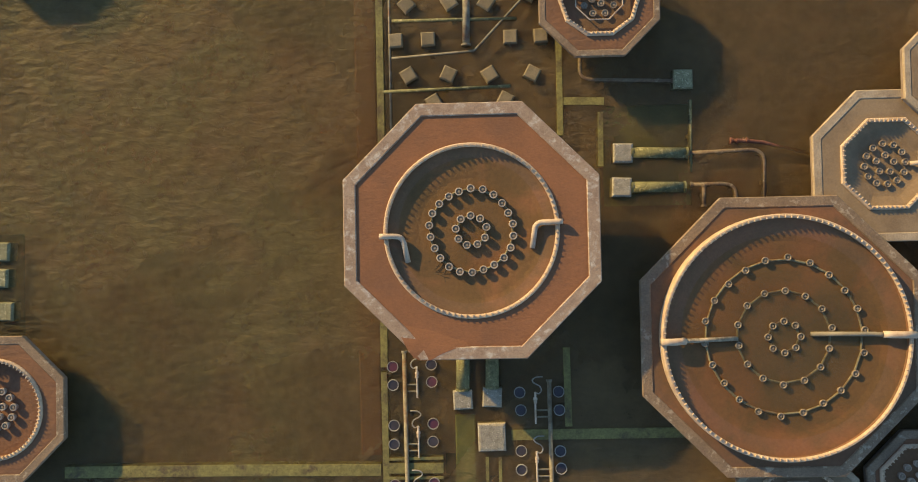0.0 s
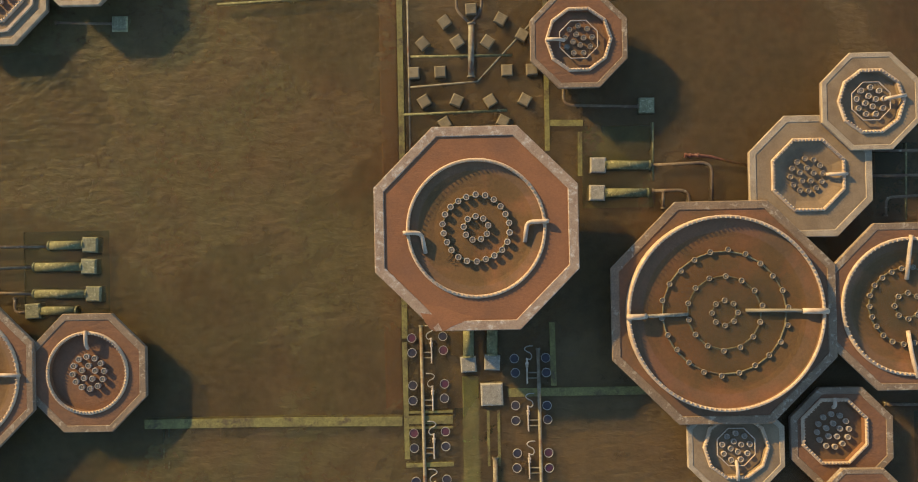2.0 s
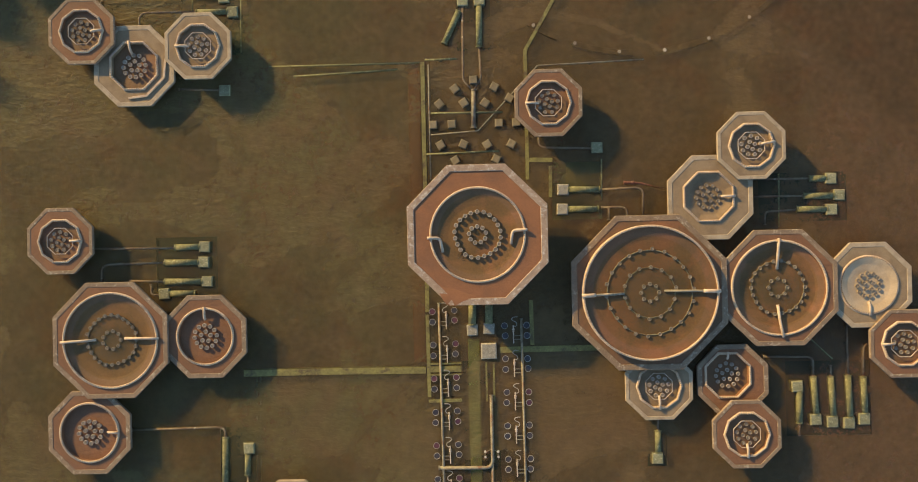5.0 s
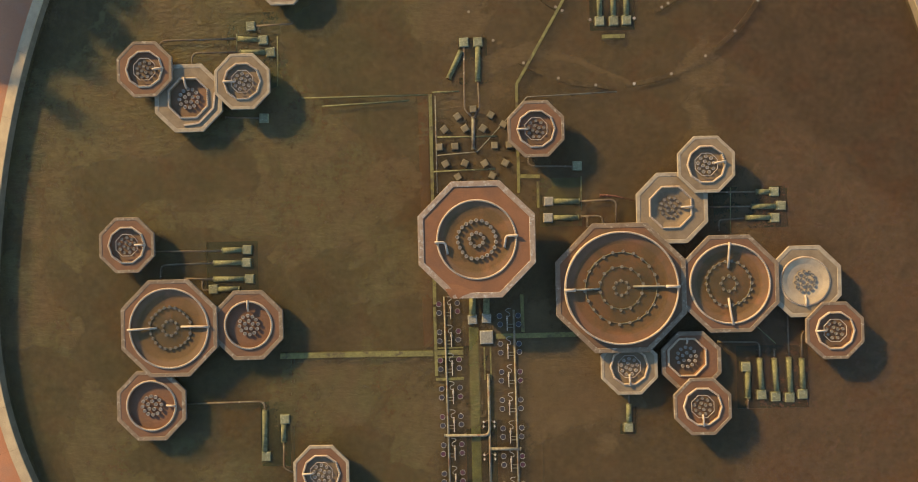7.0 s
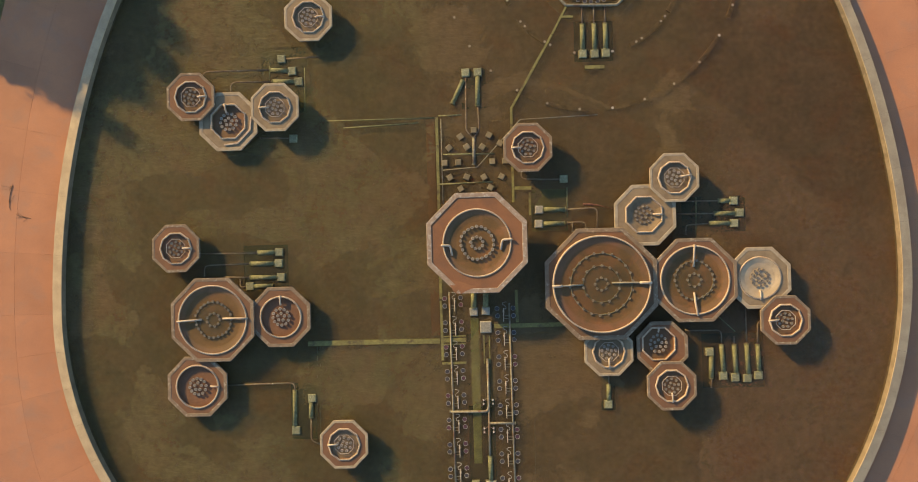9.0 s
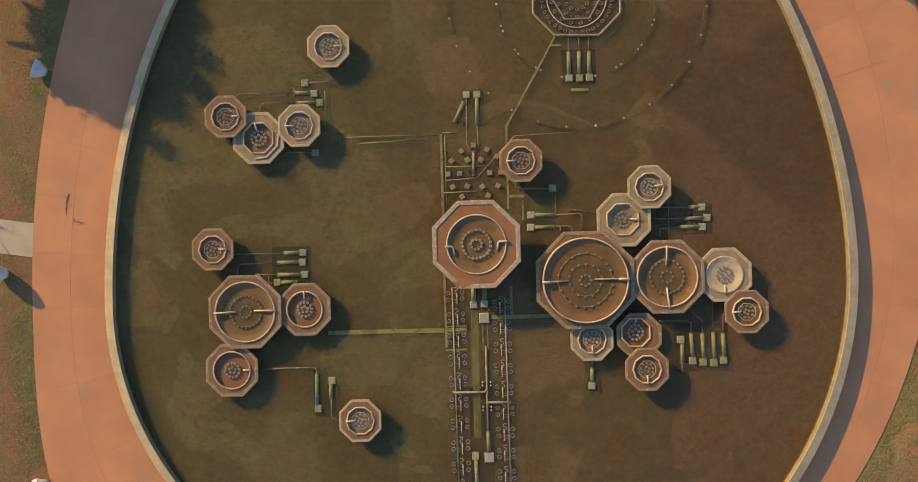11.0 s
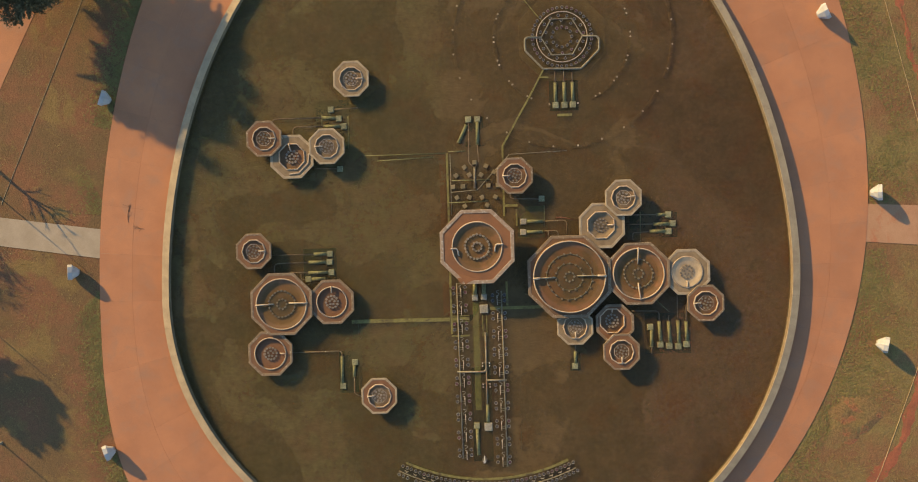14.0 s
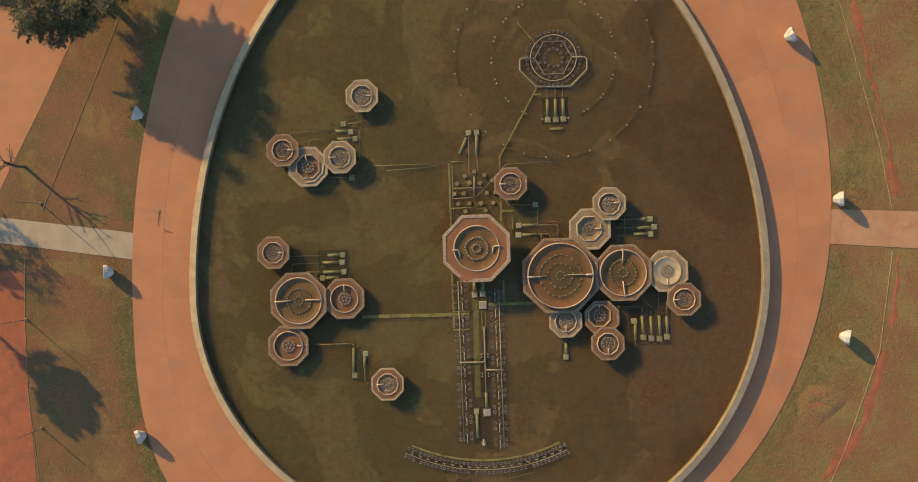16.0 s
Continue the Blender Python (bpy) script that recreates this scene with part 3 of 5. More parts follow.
basin(7.44, -3.91, 0.91, 3.38, 2.95, 0, "widest octagonal fountain basin, cream ring and two straight pipes", M_RIM_PLAIN, M_SILT_RUST, M_SILT_WET, ((22, 1.86, 4), (14, 1.12, 10), (8, 0.38, 0)),
      ((0.085, [(-2.98, -0.06, 0.0), (-2.62, -0.06, -0.01), (-2.38, -0.05, -0.10)]), (0.055, [(-2.42, -0.05, -0.08), (-2.15, -0.05, -0.15), (-1.12, -0.02, -0.17)], M_PIPE_WORN),
       (0.085, [(2.98, 0.02, 0.0), (2.52, 0.03, -0.01), (2.28, 0.03, -0.10)]), (0.055, [(2.32, 0.03, -0.08), (2.05, 0.04, -0.15), (0.62, 0.06, -0.17)], M_PIPE_WORN)), lip=0.26, drop=0.025, depth=-0.04, rise=0.26, wet=True, pond=True)
basin(13.08, -3.83, 0.86, 2.53, 2.10, 0, S1 + " and straight pipes", M_RIM_PLAIN, M_SILT_BROWN, M_SILT_DARK, ((22, 1.16, 0), (8, 0.40, 0)),
      ((0.06, [(0, 2.15, 0.0), (0.0, 1.5, -0.12), (-0.03, 0.8, -0.21)]), (0.06, [(0.1, -2.15, 0.0), (0.02, -1.5, -0.12), (-0.03, -0.75, -0.21)])), depth=0.20, wet=True, pond=True)
basin(-16.40, -5.52, 0.85, 2.58, 2.15, 0, S1 + " and straight pipes", M_RIM_PLAIN, M_SILT_BROWN, M_SILT_DARK, ((24, 1.10, 0), (9, 0.40, 0)),
      ((0.06, [(-2.2, -0.04, 0.0), (-1.5, -0.02, -0.11), (-0.7, 0.02, -0.19)]), (0.06, [(2.2, 0.06, 0.0), (1.5, 0.06, -0.11), (0.6, 0.06, -0.19)])), depth=0.17, wet=True, pond=True)
basin(-12.21, -5.46, 0.70, 1.85, 1.30, 0, S1, M_RIM_PLAIN, M_SILT_BROWN, M_SILT_BROWN, TWENTY, stub(90, 1.30), depth=0.13, manifold=False)
basin(-17.52, -9.64, 0.68, 1.86, 1.36, 0, S1, M_RIM_PLAIN, M_SILT_BROWN, M_SILT_BROWN, TWENTY, stub(0, 1.36), depth=0.13, manifold=False)
basin(17.00, -3.80, 0.74, 1.86, 1.30, 0, "pale octagonal fountain basin with a cream dish and dark nozzles", M_RIM_PALE, M_SILT_PALE, M_DISH, TWENTY, stub(-90, 1.30), wet=True, depth=0.07, rise=0.04, bowl=True, manifold=False)
basin(-15.19, 6.71, 0.62, 1.82, 1.10, 8, "pale octagonal fountain basin with an octagonal stepped ring", M_RIM_PALE, M_SILT_PALE, M_SILT_DARK, TWENTY, stub(100, 1.10), depth=0.15, step=1.36, manifold=False)
basin(10.24, 0.18, 0.74, 1.86, 1.12, 8, "pale octagonal fountain basin with an octagonal ring", M_RIM_PALE, M_SILT_PALE, M_SILT_TAN, TWENTY, stub(0, 1.12), wet=True, bowl=True, shift=(-0.08, 0.04), depth=0.14, manifold=False)
basin(11.12, -7.87, 0.50, 1.56, 1.02, 8, "shaded octagonal fountain basin with brown silt and an octagonal ring", M_RIM_PLAIN, M_SILT_BROWN, M_SILT_DARK, TWENTY, stub(90, 1.02, 0.3), depth=0.16, shift=(-0.22, 0.20), manifold=False)
for x, y, z, rim_mat, silt, a in ((-17.41, 8.26, 0.85, M_RIM_PLAIN, M_SILT_BROWN, 0), (-12.17, 7.44, 0.90, M_RIM_PALE, M_SILT_PALE, 180), (-18.61, -1.06, 0.78, M_RIM_PLAIN, M_SILT_BROWN, 0),
                                  (-8.48, -13.35, 0.78, M_RIM_PALE, M_SILT_BROWN, 180), (3.24, 4.48, 0.95, M_RIM_PLAIN, M_SILT_BROWN, 180), (12.01, 2.39, 0.90, M_RIM_PALE, M_SILT_PALE, 8),
                                  (18.41, -6.37, 0.85, M_RIM_PLAIN, M_SILT_BROWN, 180), (7.84, -8.07, 0.62, M_RIM_PALE, M_SILT_PALE, -90), (11.51, -10.16, 0.90, M_RIM_PLAIN, M_SILT_BROWN, -90),
                                  (-10.00, 12.96, 0.75, M_RIM_PALE, M_SILT_PALE, 0)):
    basin(x, y, z, 1.48, 0.98, 10, S2 if rim_mat is M_RIM_PLAIN else "small pale octagonal fountain basin with clustered nozzles", rim_mat, silt, M_SILT_DARK if rim_mat is M_RIM_PLAIN else M_SILT_TAN, TWELVE, stub(a, 0.98), wet=rim_mat is M_RIM_PLAIN, lip=0.17, drop=0.014, depth=0.11, cage=0.62, manifold=False)


# ---- pipes, blocks and kerbs on the pool bed ----
def block(x, y, size, top, turn, mat, label, group, z0=0.0, name="concrete_block"):
    v, f = box(size, size, top - z0, z0, 0.025)
    w, g = box(size * 0.86, size * 0.86, 0.012, top - 0.004, 0.006)
    b = thing(name, pose(x, y, 0, 0, 0, turn), label, "block", group)
    part("body", (v, f), mat, b)
    part("cap", (w, g), mat, b)
    return b


def in_pit(x, y):
    return any(x0 < x < x1 and y0 < y < y1 for x0, y0, x1, y1 in PITS.values())


random.seed(4)
CUBES = ((3.89, 0.72), (3.84, -0.15), (5.45, 2.57), (15.76, 0.93), (16.11, 0.19), (15.76, -0.45), (14.06, -8.28), (14.84, -9.77), (15.57, -9.88), (16.30, -9.95), (16.97, -9.78),
         (7.81, -11.37), (-12.35, -1.46), (-12.40, -2.15), (-12.26, -3.03), (-14.24, -3.55), (-11.88, 10.58), (-11.23, 9.81), (-10.84, 9.14), (-11.27, 5.60), (-11.57, -12.59),
         (-10.52, -10.61), (-0.42, 9.34), (0.33, 9.34), (-0.32, -5.48), (0.43, -5.43), (6.83, 10.25), (7.57, 10.23), (8.25, 10.25), (-0.48, -16.15))
for x, y in CUBES:
    block(x, y, 0.49, 0.25, random.uniform(-3, 3), M_BLOCK if abs(x) < 4 and -6 < y < 2 else M_BLOCK_MOSS, "grey concrete pump block with mossy edges", "pump blocks", -0.07 if in_pit(x, y) else 0.0, "pump_block")
block(0.40, -6.43, 0.70, 0.28, 1.0, M_BLOCK, "large pale concrete pump block beside the lights", "pump blocks", name="pump_block")
block(0.48, -16.27, 0.66, 0.26, 1.0, M_BLOCK, "large tan concrete pump block in the trench", "pump blocks", -0.07, name="pump_block")
for x, y, a in ((-0.86, 5.38, 35), (-0.01, 5.76, 2), (0.92, 5.42, 60), (-1.57, 4.71, 40), (-0.47, 4.74, 32), (0.49, 4.71, 55), (1.59, 4.90, 60), (-1.87, 3.78, 2), (-1.03, 3.79, 2), (1.09, 3.79, 0),
                (1.87, 3.80, 3), (-1.55, 2.87, 30), (-0.52, 2.87, 65), (0.54, 2.84, 30), (1.63, 2.84, 62), (-0.91, 2.16, 30), (0.93, 2.18, 62)):
    block(x, y, 0.36, 0.265, a, M_BLOCK_BROWN, "small tan concrete block standing on the pool bed", "small blocks")


def pipe(points, r, z, mat, label, name="supply_pipe", flanges=True, bend=0.2):
    x, y = points[0]
    p = thing(name, pose(x, y, 0), label, "pipe", name + "s")
    path = [(a - x, b - y, z) for a, b in points]
    part("run", tube(path, r, 14, bend), mat, p, smooth=True)
    if flanges:
        for (ax, ay, az), (bx, by, bz) in ((path[0], path[1]), (path[-1], path[-2])):
            d = (Vector((bx, by, bz)) - Vector((ax, ay, az))).normalized()
            q = Vector((ax, ay, az))
            part("flange", tube([q, q + d * 0.05], r * (1.12 if r > 0.1 else 1.35), 14), mat, p, smooth=False)
    if z - r > 0.02:
        for (ax, ay, az), (bx, by, bz) in zip(path, path[1:]):
            d = math.hypot(bx - ax, by - ay)
            for k in range(max(1, int(d / 2.5))):
                q = (k + 0.5) / max(1, int(d / 2.5))
                part("saddle", box(0.12, 0.12, z - r * 0.7 + 0.07, -0.07, 0.01, ax + (bx - ax) * q, ay + (by - ay) * q), mat, p)
    return p


THICK = (((4.10, 0.73), (5.54, 0.69)), ((4.08, -0.15), (5.46, -0.18)), ((14.81, 0.95), (15.60, 0.93)), ((14.54, 0.18), (15.90, 0.16)), ((14.22, -0.40), (15.60, -0.44)), ((14.16, -8.50), (14.13, -9.94)),
         ((14.79, -7.85), (14.88, -9.56)), ((15.56, -7.87), (15.64, -9.66)), ((16.32, -7.82), (16.38, -9.73)), ((16.99, -7.89), (17.03, -9.56)), ((7.87, -10.13), (7.85, -11.15)),
         ((-13.72, -1.46), (-12.56, -1.45)), ((-14.21, -2.14), (-12.62, -2.15)), ((-14.23, -3.00), (-12.48, -3.03)), ((-14.02, -3.55), (-12.81, -3.56)), ((-11.60, -10.09), (-11.65, -12.38)),
         ((-10.60, -10.84), (-10.62, -11.84)), ((0.32, 9.14), (0.28, 7.23)), ((-0.59, 8.89), (-1.29, 7.43)), ((-0.29, -4.20), (-0.32, -5.26)), ((0.46, -4.21), (0.43, -5.21)), ((-12.66, 9.94), (-11.44, 9.84)),
         ((-12.51, 9.20), (-11.06, 9.17)), ((6.85, 12.1), (6.84, 10.48)), ((7.58, 12.1), (7.57, 10.46)), ((8.26, 12.1), (8.26, 10.48)), ((-0.46, -16.35), (-0.40, -18.6)), ((0.46, -14.4), (0.47, -15.95)))
for a, b in THICK:
    sunk = in_pit(*a) and in_pit(*b)
    pipe((a, b), 0.18 if abs(a[0]) < 0.5 and -5 < a[1] < -4 else 0.150, 0.125 if sunk else 0.135, M_PIPE_GREEN, "thick mossy green pipe lying on the bed", "filter_pipe", bend=0)
THIN = (((5.54, 0.69), (7.25, 0.74), (7.46, 0.58), (7.43, -0.79)), ((5.58, -0.12), (6.51, -0.11), (6.73, -0.24), (6.71, -0.77)), ((5.92, -0.13), (5.91, -0.69)),
        ((2.87, 3.33), (2.85, 2.77), (3.04, 2.64), (5.22, 2.55)), ((12.2, 0.99), (14.81, 0.95)), ((12.02, 0.21), (14.54, 0.18)), ((12.82, -1.08), (12.84, -0.49), (14.22, -0.43)),
        ((14.13, -9.94), (14.11, -10.5)), ((14.79, -7.85), (14.81, -7.11), (14.60, -6.98), (12.61, -6.94)), ((15.56, -7.87), (15.57, -7.37)), ((16.32, -7.82), (16.31, -5.04)),
        ((16.99, -7.89), (17.03, -6.60), (17.25, -6.42), (17.61, -6.42)), ((7.89, -9.36), (7.87, -10.13)), ((-17.72, -1.43), (-13.72, -1.49)), ((-17.12, -3.18), (-17.10, -2.33), (-16.87, -2.17), (-14.21, -2.14)),
        ((-15.83, -2.93), (-14.23, -3.00)), ((-14.85, -3.10), (-14.86, -3.60), (-14.45, -3.58)), ((-11.64, 10.60), (-9.61, 10.66)), ((-16.92, 9.66), (-16.82, 9.88), (-16.59, 9.97), (-12.66, 9.94)),
        ((-15.15, 8.33), (-15.14, 9.06), (-14.94, 9.25), (-12.51, 9.20)), ((-13.39, 5.71), (-11.50, 5.62)), ((-15.89, -9.70), (-11.81, -9.64), (-11.62, -9.77), (-11.60, -10.09)),
        ((-10.62, -11.84), (-10.65, -13.25), (-10.03, -13.52)), ((0.28, 7.23), (0.33, 5.78), (-0.02, 5.29)), ((-0.43, 9.10), (-0.48, 5.74), (-0.02, 5.29)), ((6.85, 13.2), (6.85, 12.1)),
        ((7.58, 13.2), (7.58, 12.1)), ((8.26, 13.2), (8.26, 12.1)))
for pts in THIN:
    pipe(pts, 0.062, 0.140, M_PIPE_RUST, "thin rusty pipe with pale flakes on the bed")
pipe(((-0.01, 5.34), (-0.05, 3.60)), 0.10, 0.16, M_PIPE, "grey trunk pipe below a forked joint", "trunk_pipe")
for pts, r in (([(-1.96, 4.31), (1.27, 4.28)], 0.045), ([(-1.99, 3.34), (0.15, 3.47), (2.88, 6.33), (7.64, 6.47)], 0.034), ([(-2.23, 2.47), (1.07, 2.53)], 0.045), ([(-2.03, 6.51), (-2.03, 1.33)], 0.035),
               ([(-2.18, 6.72), (-0.74, 6.74)], 0.045), ([(3.35, -6.6), (3.18, -19.0)], 0.02), ([(-9.99, -7.40), (-10.11, -13.20)], 0.025), ([(-10.16, -7.45), (-10.27, -12.40)], 0.025)):
    pipe(pts, r, r if r <= 0.025 else 0.165, M_PIPE_GREEN if r > 0.04 else M_PIPE, "thin weathered conduit along the bed", "conduit", flanges=False, bend=0.05)
for pts in ([(-9.23, 6.63), (-2.40, 6.61)], [(-8.13, 6.16), (-3.39, 6.33)], [(-10.46, 10.0), (-10.50, 7.3)], [(-12.66, 10.2), (-12.69, 9.2)], [(13.50, 1.20), (13.44, -1.2)], [(5.64, 2.05), (5.61, 0.2)], [(14.62, -6.1), (15.66, -7.1)]):
    pipe(pts, 0.055, 0.138, M_PIPE_GREEN, "mossy conduit lying just under the water", "conduit", flanges=False, bend=0)
for pts, w, h in (([(-2.29, 6.64), (-2.29, 0.4), (-2.32, -4.63)], 0.20, 0.12), ([(4.96, 11.5), (2.34, 7.03), (2.32, 1.22)], 0.17, 0.10), ([(2.42, 2.10), (3.45, 2.07)], 0.22, 0.09),
                  ([(-10.7, -7.23), (-6.2, -7.22), (-2.45, -7.25)], 0.34, 0.06), ([(0.90, -6.40), (6.40, -6.38)], 0.30, 0.07), ([(2.34, -4.2), (2.36, -6.2)], 0.20, 0.08), ([(-2.30, -7.21), (-0.85, -7.22)], 0.30, 0.07), ([(-2.31, -6.98), (-0.85, -6.96)], 0.08, 0.12), ([(-2.31, -7.46), (-0.85, -7.46)], 0.08, 0.12),
                  ([(-2.35, -8.65), (-0.85, -8.62)], 0.16, 0.10), ([(-2.33, -4.75), (-2.31, -8.45)], 0.18, 0.08), ([(5.55, 12.6), (6.3, 12.58)], 0.16, 0.08), ([(4.99, 11.55), (5.95, 13.3)], 0.15, 0.09),
                  ([(3.35, 1.8), (3.33, 0.4)], 0.16, 0.05), ([(0.27, -6.95), (0.27, -8.7)], 0.09, 0.085), ([(0.60, -6.95), (0.60, -8.7)], 0.09, 0.085)):
    k = part("kerb", beam(pts, w, 0.184 + 0.1 * h), M_KERB, None)
    tagged(k, "low mossy yellow-green kerb on the pool bed", "kerb", "pool bed kerbs")
bank = part("silt_bank", beam([(-2.68, 6.6), (-2.70, 3.0), (-2.66, 0.0), (-2.72, -3.5), (-2.69, -6.9)], 0.55, 0.09), M_SILT, None)
tagged(bank, "low bank of reddish silt along the mossy kerb", "silt", kind="stuff")
for pts, w, h in (([(4.35, 19.2), (5.35, 17.9), (6.2, 16.9)], 0.10, 0.19), ([(6.95, 9.42), (8.15, 9.42)], 0.24, 0.19)):
    tagged(part("kerb", beam(pts, w, h), M_KERB, None), "narrow mossy kerb beside the light cluster", "kerb", "pool bed kerbs")
algae = part("algae_bed", box(0.52, 9.0, 0.18, -0.07, 0.03), M_GREEN, None, m=pose(-0.27, -10.4, 0))
tagged(algae, "strip of bright green algae in the trench", "algae", kind="stuff")


stub_pipe = thing("rusty_pipe_stub", pose(6.60, 0.98, 0), "rusty broken pipe end with flaking collar in the water", "pipe")
part("run", tube([(0.0, 0.0, 0.19), (0.42, -0.02, 0.18), (0.82, -0.06, 0.16), (1.37, -0.21, 0.13), (2.07, -0.38, 0.11)], 0.05, 12), M_RUST, stub_pipe, smooth=True)
for dx, r in ((0.0, 0.085), (0.16, 0.07), (0.40, 0.075)):
    part("collar", tube([(dx, -0.01, 0.185), (dx + 0.045, -0.012, 0.184)], r, 12), M_RUST, stub_pipe)
for dx, sy in ((0.08, 1), (0.24, -1), (0.34, 1)):
    part("bracket", box(0.03, 0.03, 0.19, 0.0, 0.005, dx, 0.05 * sy), M_RUST, stub_pipe)

# ---- lights and jets ----
def lamp_meshes(r=0.145, h=0.225):
    body = loft([(round_r(r * 0.72), 0), (round_r(r * 0.8), h * 0.6), (round_r(r), h * 0.8), (round_r(r), h), (round_r(r * 0.89), h), (round_r(r * 0.87), h - 0.03)], 24)
    lens = loft([(round_r(r * 0.88), h - 0.028), (round_r(r * 0.4), h - 0.016)], 20, cap_last=True)
    return mesh("housing", *body, M_BEZEL), mesh("lens", *lens, M_LENS, True), mesh("lens", *lens, M_LENS_RED, True)


HOUSING, LENS, LENS_RED = lamp_meshes()
random.seed(9)


def lamp(x, y, z0=0.0, size=1.0, group="pool lights"):
    b = thing("pool_light", pose(x, y, z0, random.uniform(-4, 4), random.uniform(-4, 4)), "round underwater light with grey bezel and dark lens", "light", group)
    b.scale = (size, size, 1)
    red = random.random() < 0.22
    place("lens", LENS_RED if red else LENS, place("housing", HOUSING, b), label="reddish lens" if red else "")
    return b


def jet(x, y, side):
    """An upright jet with a bright valve, a curled hose and two brackets towards the supply pipe."""
    b = thing("fountain_jet", pose(x, y, 0), "bright metal fountain jet with curled grey hose", "fountain jet", "fountain jets")
    part("lance", tube([(0, 0.05, 0.23), (0, -0.50, 0.23)], 0.022, 8), M_BRASS, b)
    part("valve", join(tube([(0, 0.02, 0.24), (0, 0.07, 0.24)], 0.045, 10), tube([(0, 0.10, 0.24), (0, 0.16, 0.24)], 0.052, 10), tube([(0, 0.02, 0.24), (0, 0.30, 0.24)], 0.028, 10)), M_BRASS, b, "bright metal valve")
    hose = [(0.0, 0.30, 0.24), (side * 0.09, 0.24, 0.215), (side * 0.17, 0.33, 0.215), (side * 0.13, 0.45, 0.215), (-side * 0.03, 0.52, 0.215), (-side * 0.08, 0.60, 0.215), (side * 0.02, 0.68, 0.215), (side * 0.20, 0.68, 0.21)]
    part("hose", tube(hose, 0.017, 7, 0.08), M_BEZEL, b, smooth=True)
    for k in (-0.16, -0.33):
        part("bracket", tube([(0, k, 0.21), (side * 0.32, k, 0.21)], 0.02, 7), M_PIPE, b)
    part("foot", box(0.05, 0.4, 0.215, 0, 0.02, 0, -0.2), M_PIPE, b)
    return b


for k in range(10):
    yl, yr = -4.86 - 1.508 * k, -5.55 - 1.497 * k
    for dy in (0.24, -0.22):
        lamp(-2.10 + 0.012 * k, yl + dy)
        lamp(-1.10 + 0.012 * k, yl + dy + 0.05)
        lamp(1.14 + 0.006 * k, yr + dy)
        lamp(2.13 + 0.006 * k, yr + dy)
    jet(-1.48 + 0.012 * k, yl - 0.06, -1)
    jet(1.52 + 0.008 * k, yr - 0.06, 1)
pipe(((-1.80, -4.22), (-1.70, -18.9)), 0.055, 0.21, M_PIPE, "long grey pipe feeding the row of jets")
pipe(((1.88, -5.00), (1.96, -19.6)), 0.055, 0.21, M_PIPE, "long grey pipe feeding the row of jets")
pipe(((-1.98, -11.63), (0.30, -11.66), (0.46, -11.45), (0.46, -8.4)), 0.075, 0.22, M_PIPE, "brown cross pipe over the trench", "cross_pipe")
pipe(((2.10, -12.41), (0.46, -12.38)), 0.075, 0.22, M_PIPE, "brown cross pipe over the trench", "cross_pipe")
pipe(((0.45, -11.5), (0.44, -14.4)), 0.06, 0.20, M_PIPE, "grey pipe along the trench", "cross_pipe", flanges=False)
for y in (-11.07, -12.82):
    m = thing("jet_manifold", pose(0.43, y, 0), "small manifold with four white nozzle tips", "nozzle", "jet manifolds")
    for sx in (-0.29, 0.29):
        part("arm", tube([(0, 0.25, 0.20), (sx * 0.6, 0.16, 0.22), (sx, 0.05, 0.22)], 0.018, 7), M_PIPE, m)
        for dy in (0.12, -0.12):
            part("tip", loft([(round_r(0.05), -0.07), (round_r(0.05), 0.24), (round_r(0.035), 0.28)], 10, cap_last=True), M_WHITE, m, "white nozzle tip", m=pose(sx, dy, 0))
hydrant = thing("standpipe", pose(0.08, -19.1, 0), "pale standpipe with a wide foot in the trench", "pipe")
part("column", loft([(round_r(0.22), -0.07), (round_r(0.22), 0.08), (round_r(0.09), 0.08), (round_r(0.09), 0.36), (round_r(0.12), 0.38), (round_r(0.12), 0.44)], 16, cap_last=True), M_WHITE, hydrant)
part("spout", tube([(0, 0.05, 0.32), (0, 0.45, 0.30)], 0.05, 10), M_WHITE, hydrant)

# curved double row of lights at the south end
ARC_Y = -4.7
for row, (r, n) in enumerate(((16.30, 40), (17.08, 42))):
    for i in range(n):
        a = radians(-90 - 25.5 + 51.5 * i / (n - 1))
        if row and i % 14 in (3,):
            continue
        lamp(0.25 + r * math.cos(a), ARC_Y + r * math.sin(a), 0.0, 0.9, "curved row of lights")


def arc(r, a0, a1, n=40, x=0.25, y=ARC_Y):
    return [(x + r * math.cos(radians(a0 + (a1 - a0) * i / n)), y + r * math.sin(radians(a0 + (a1 - a0) * i / n))) for i in range(n + 1)]


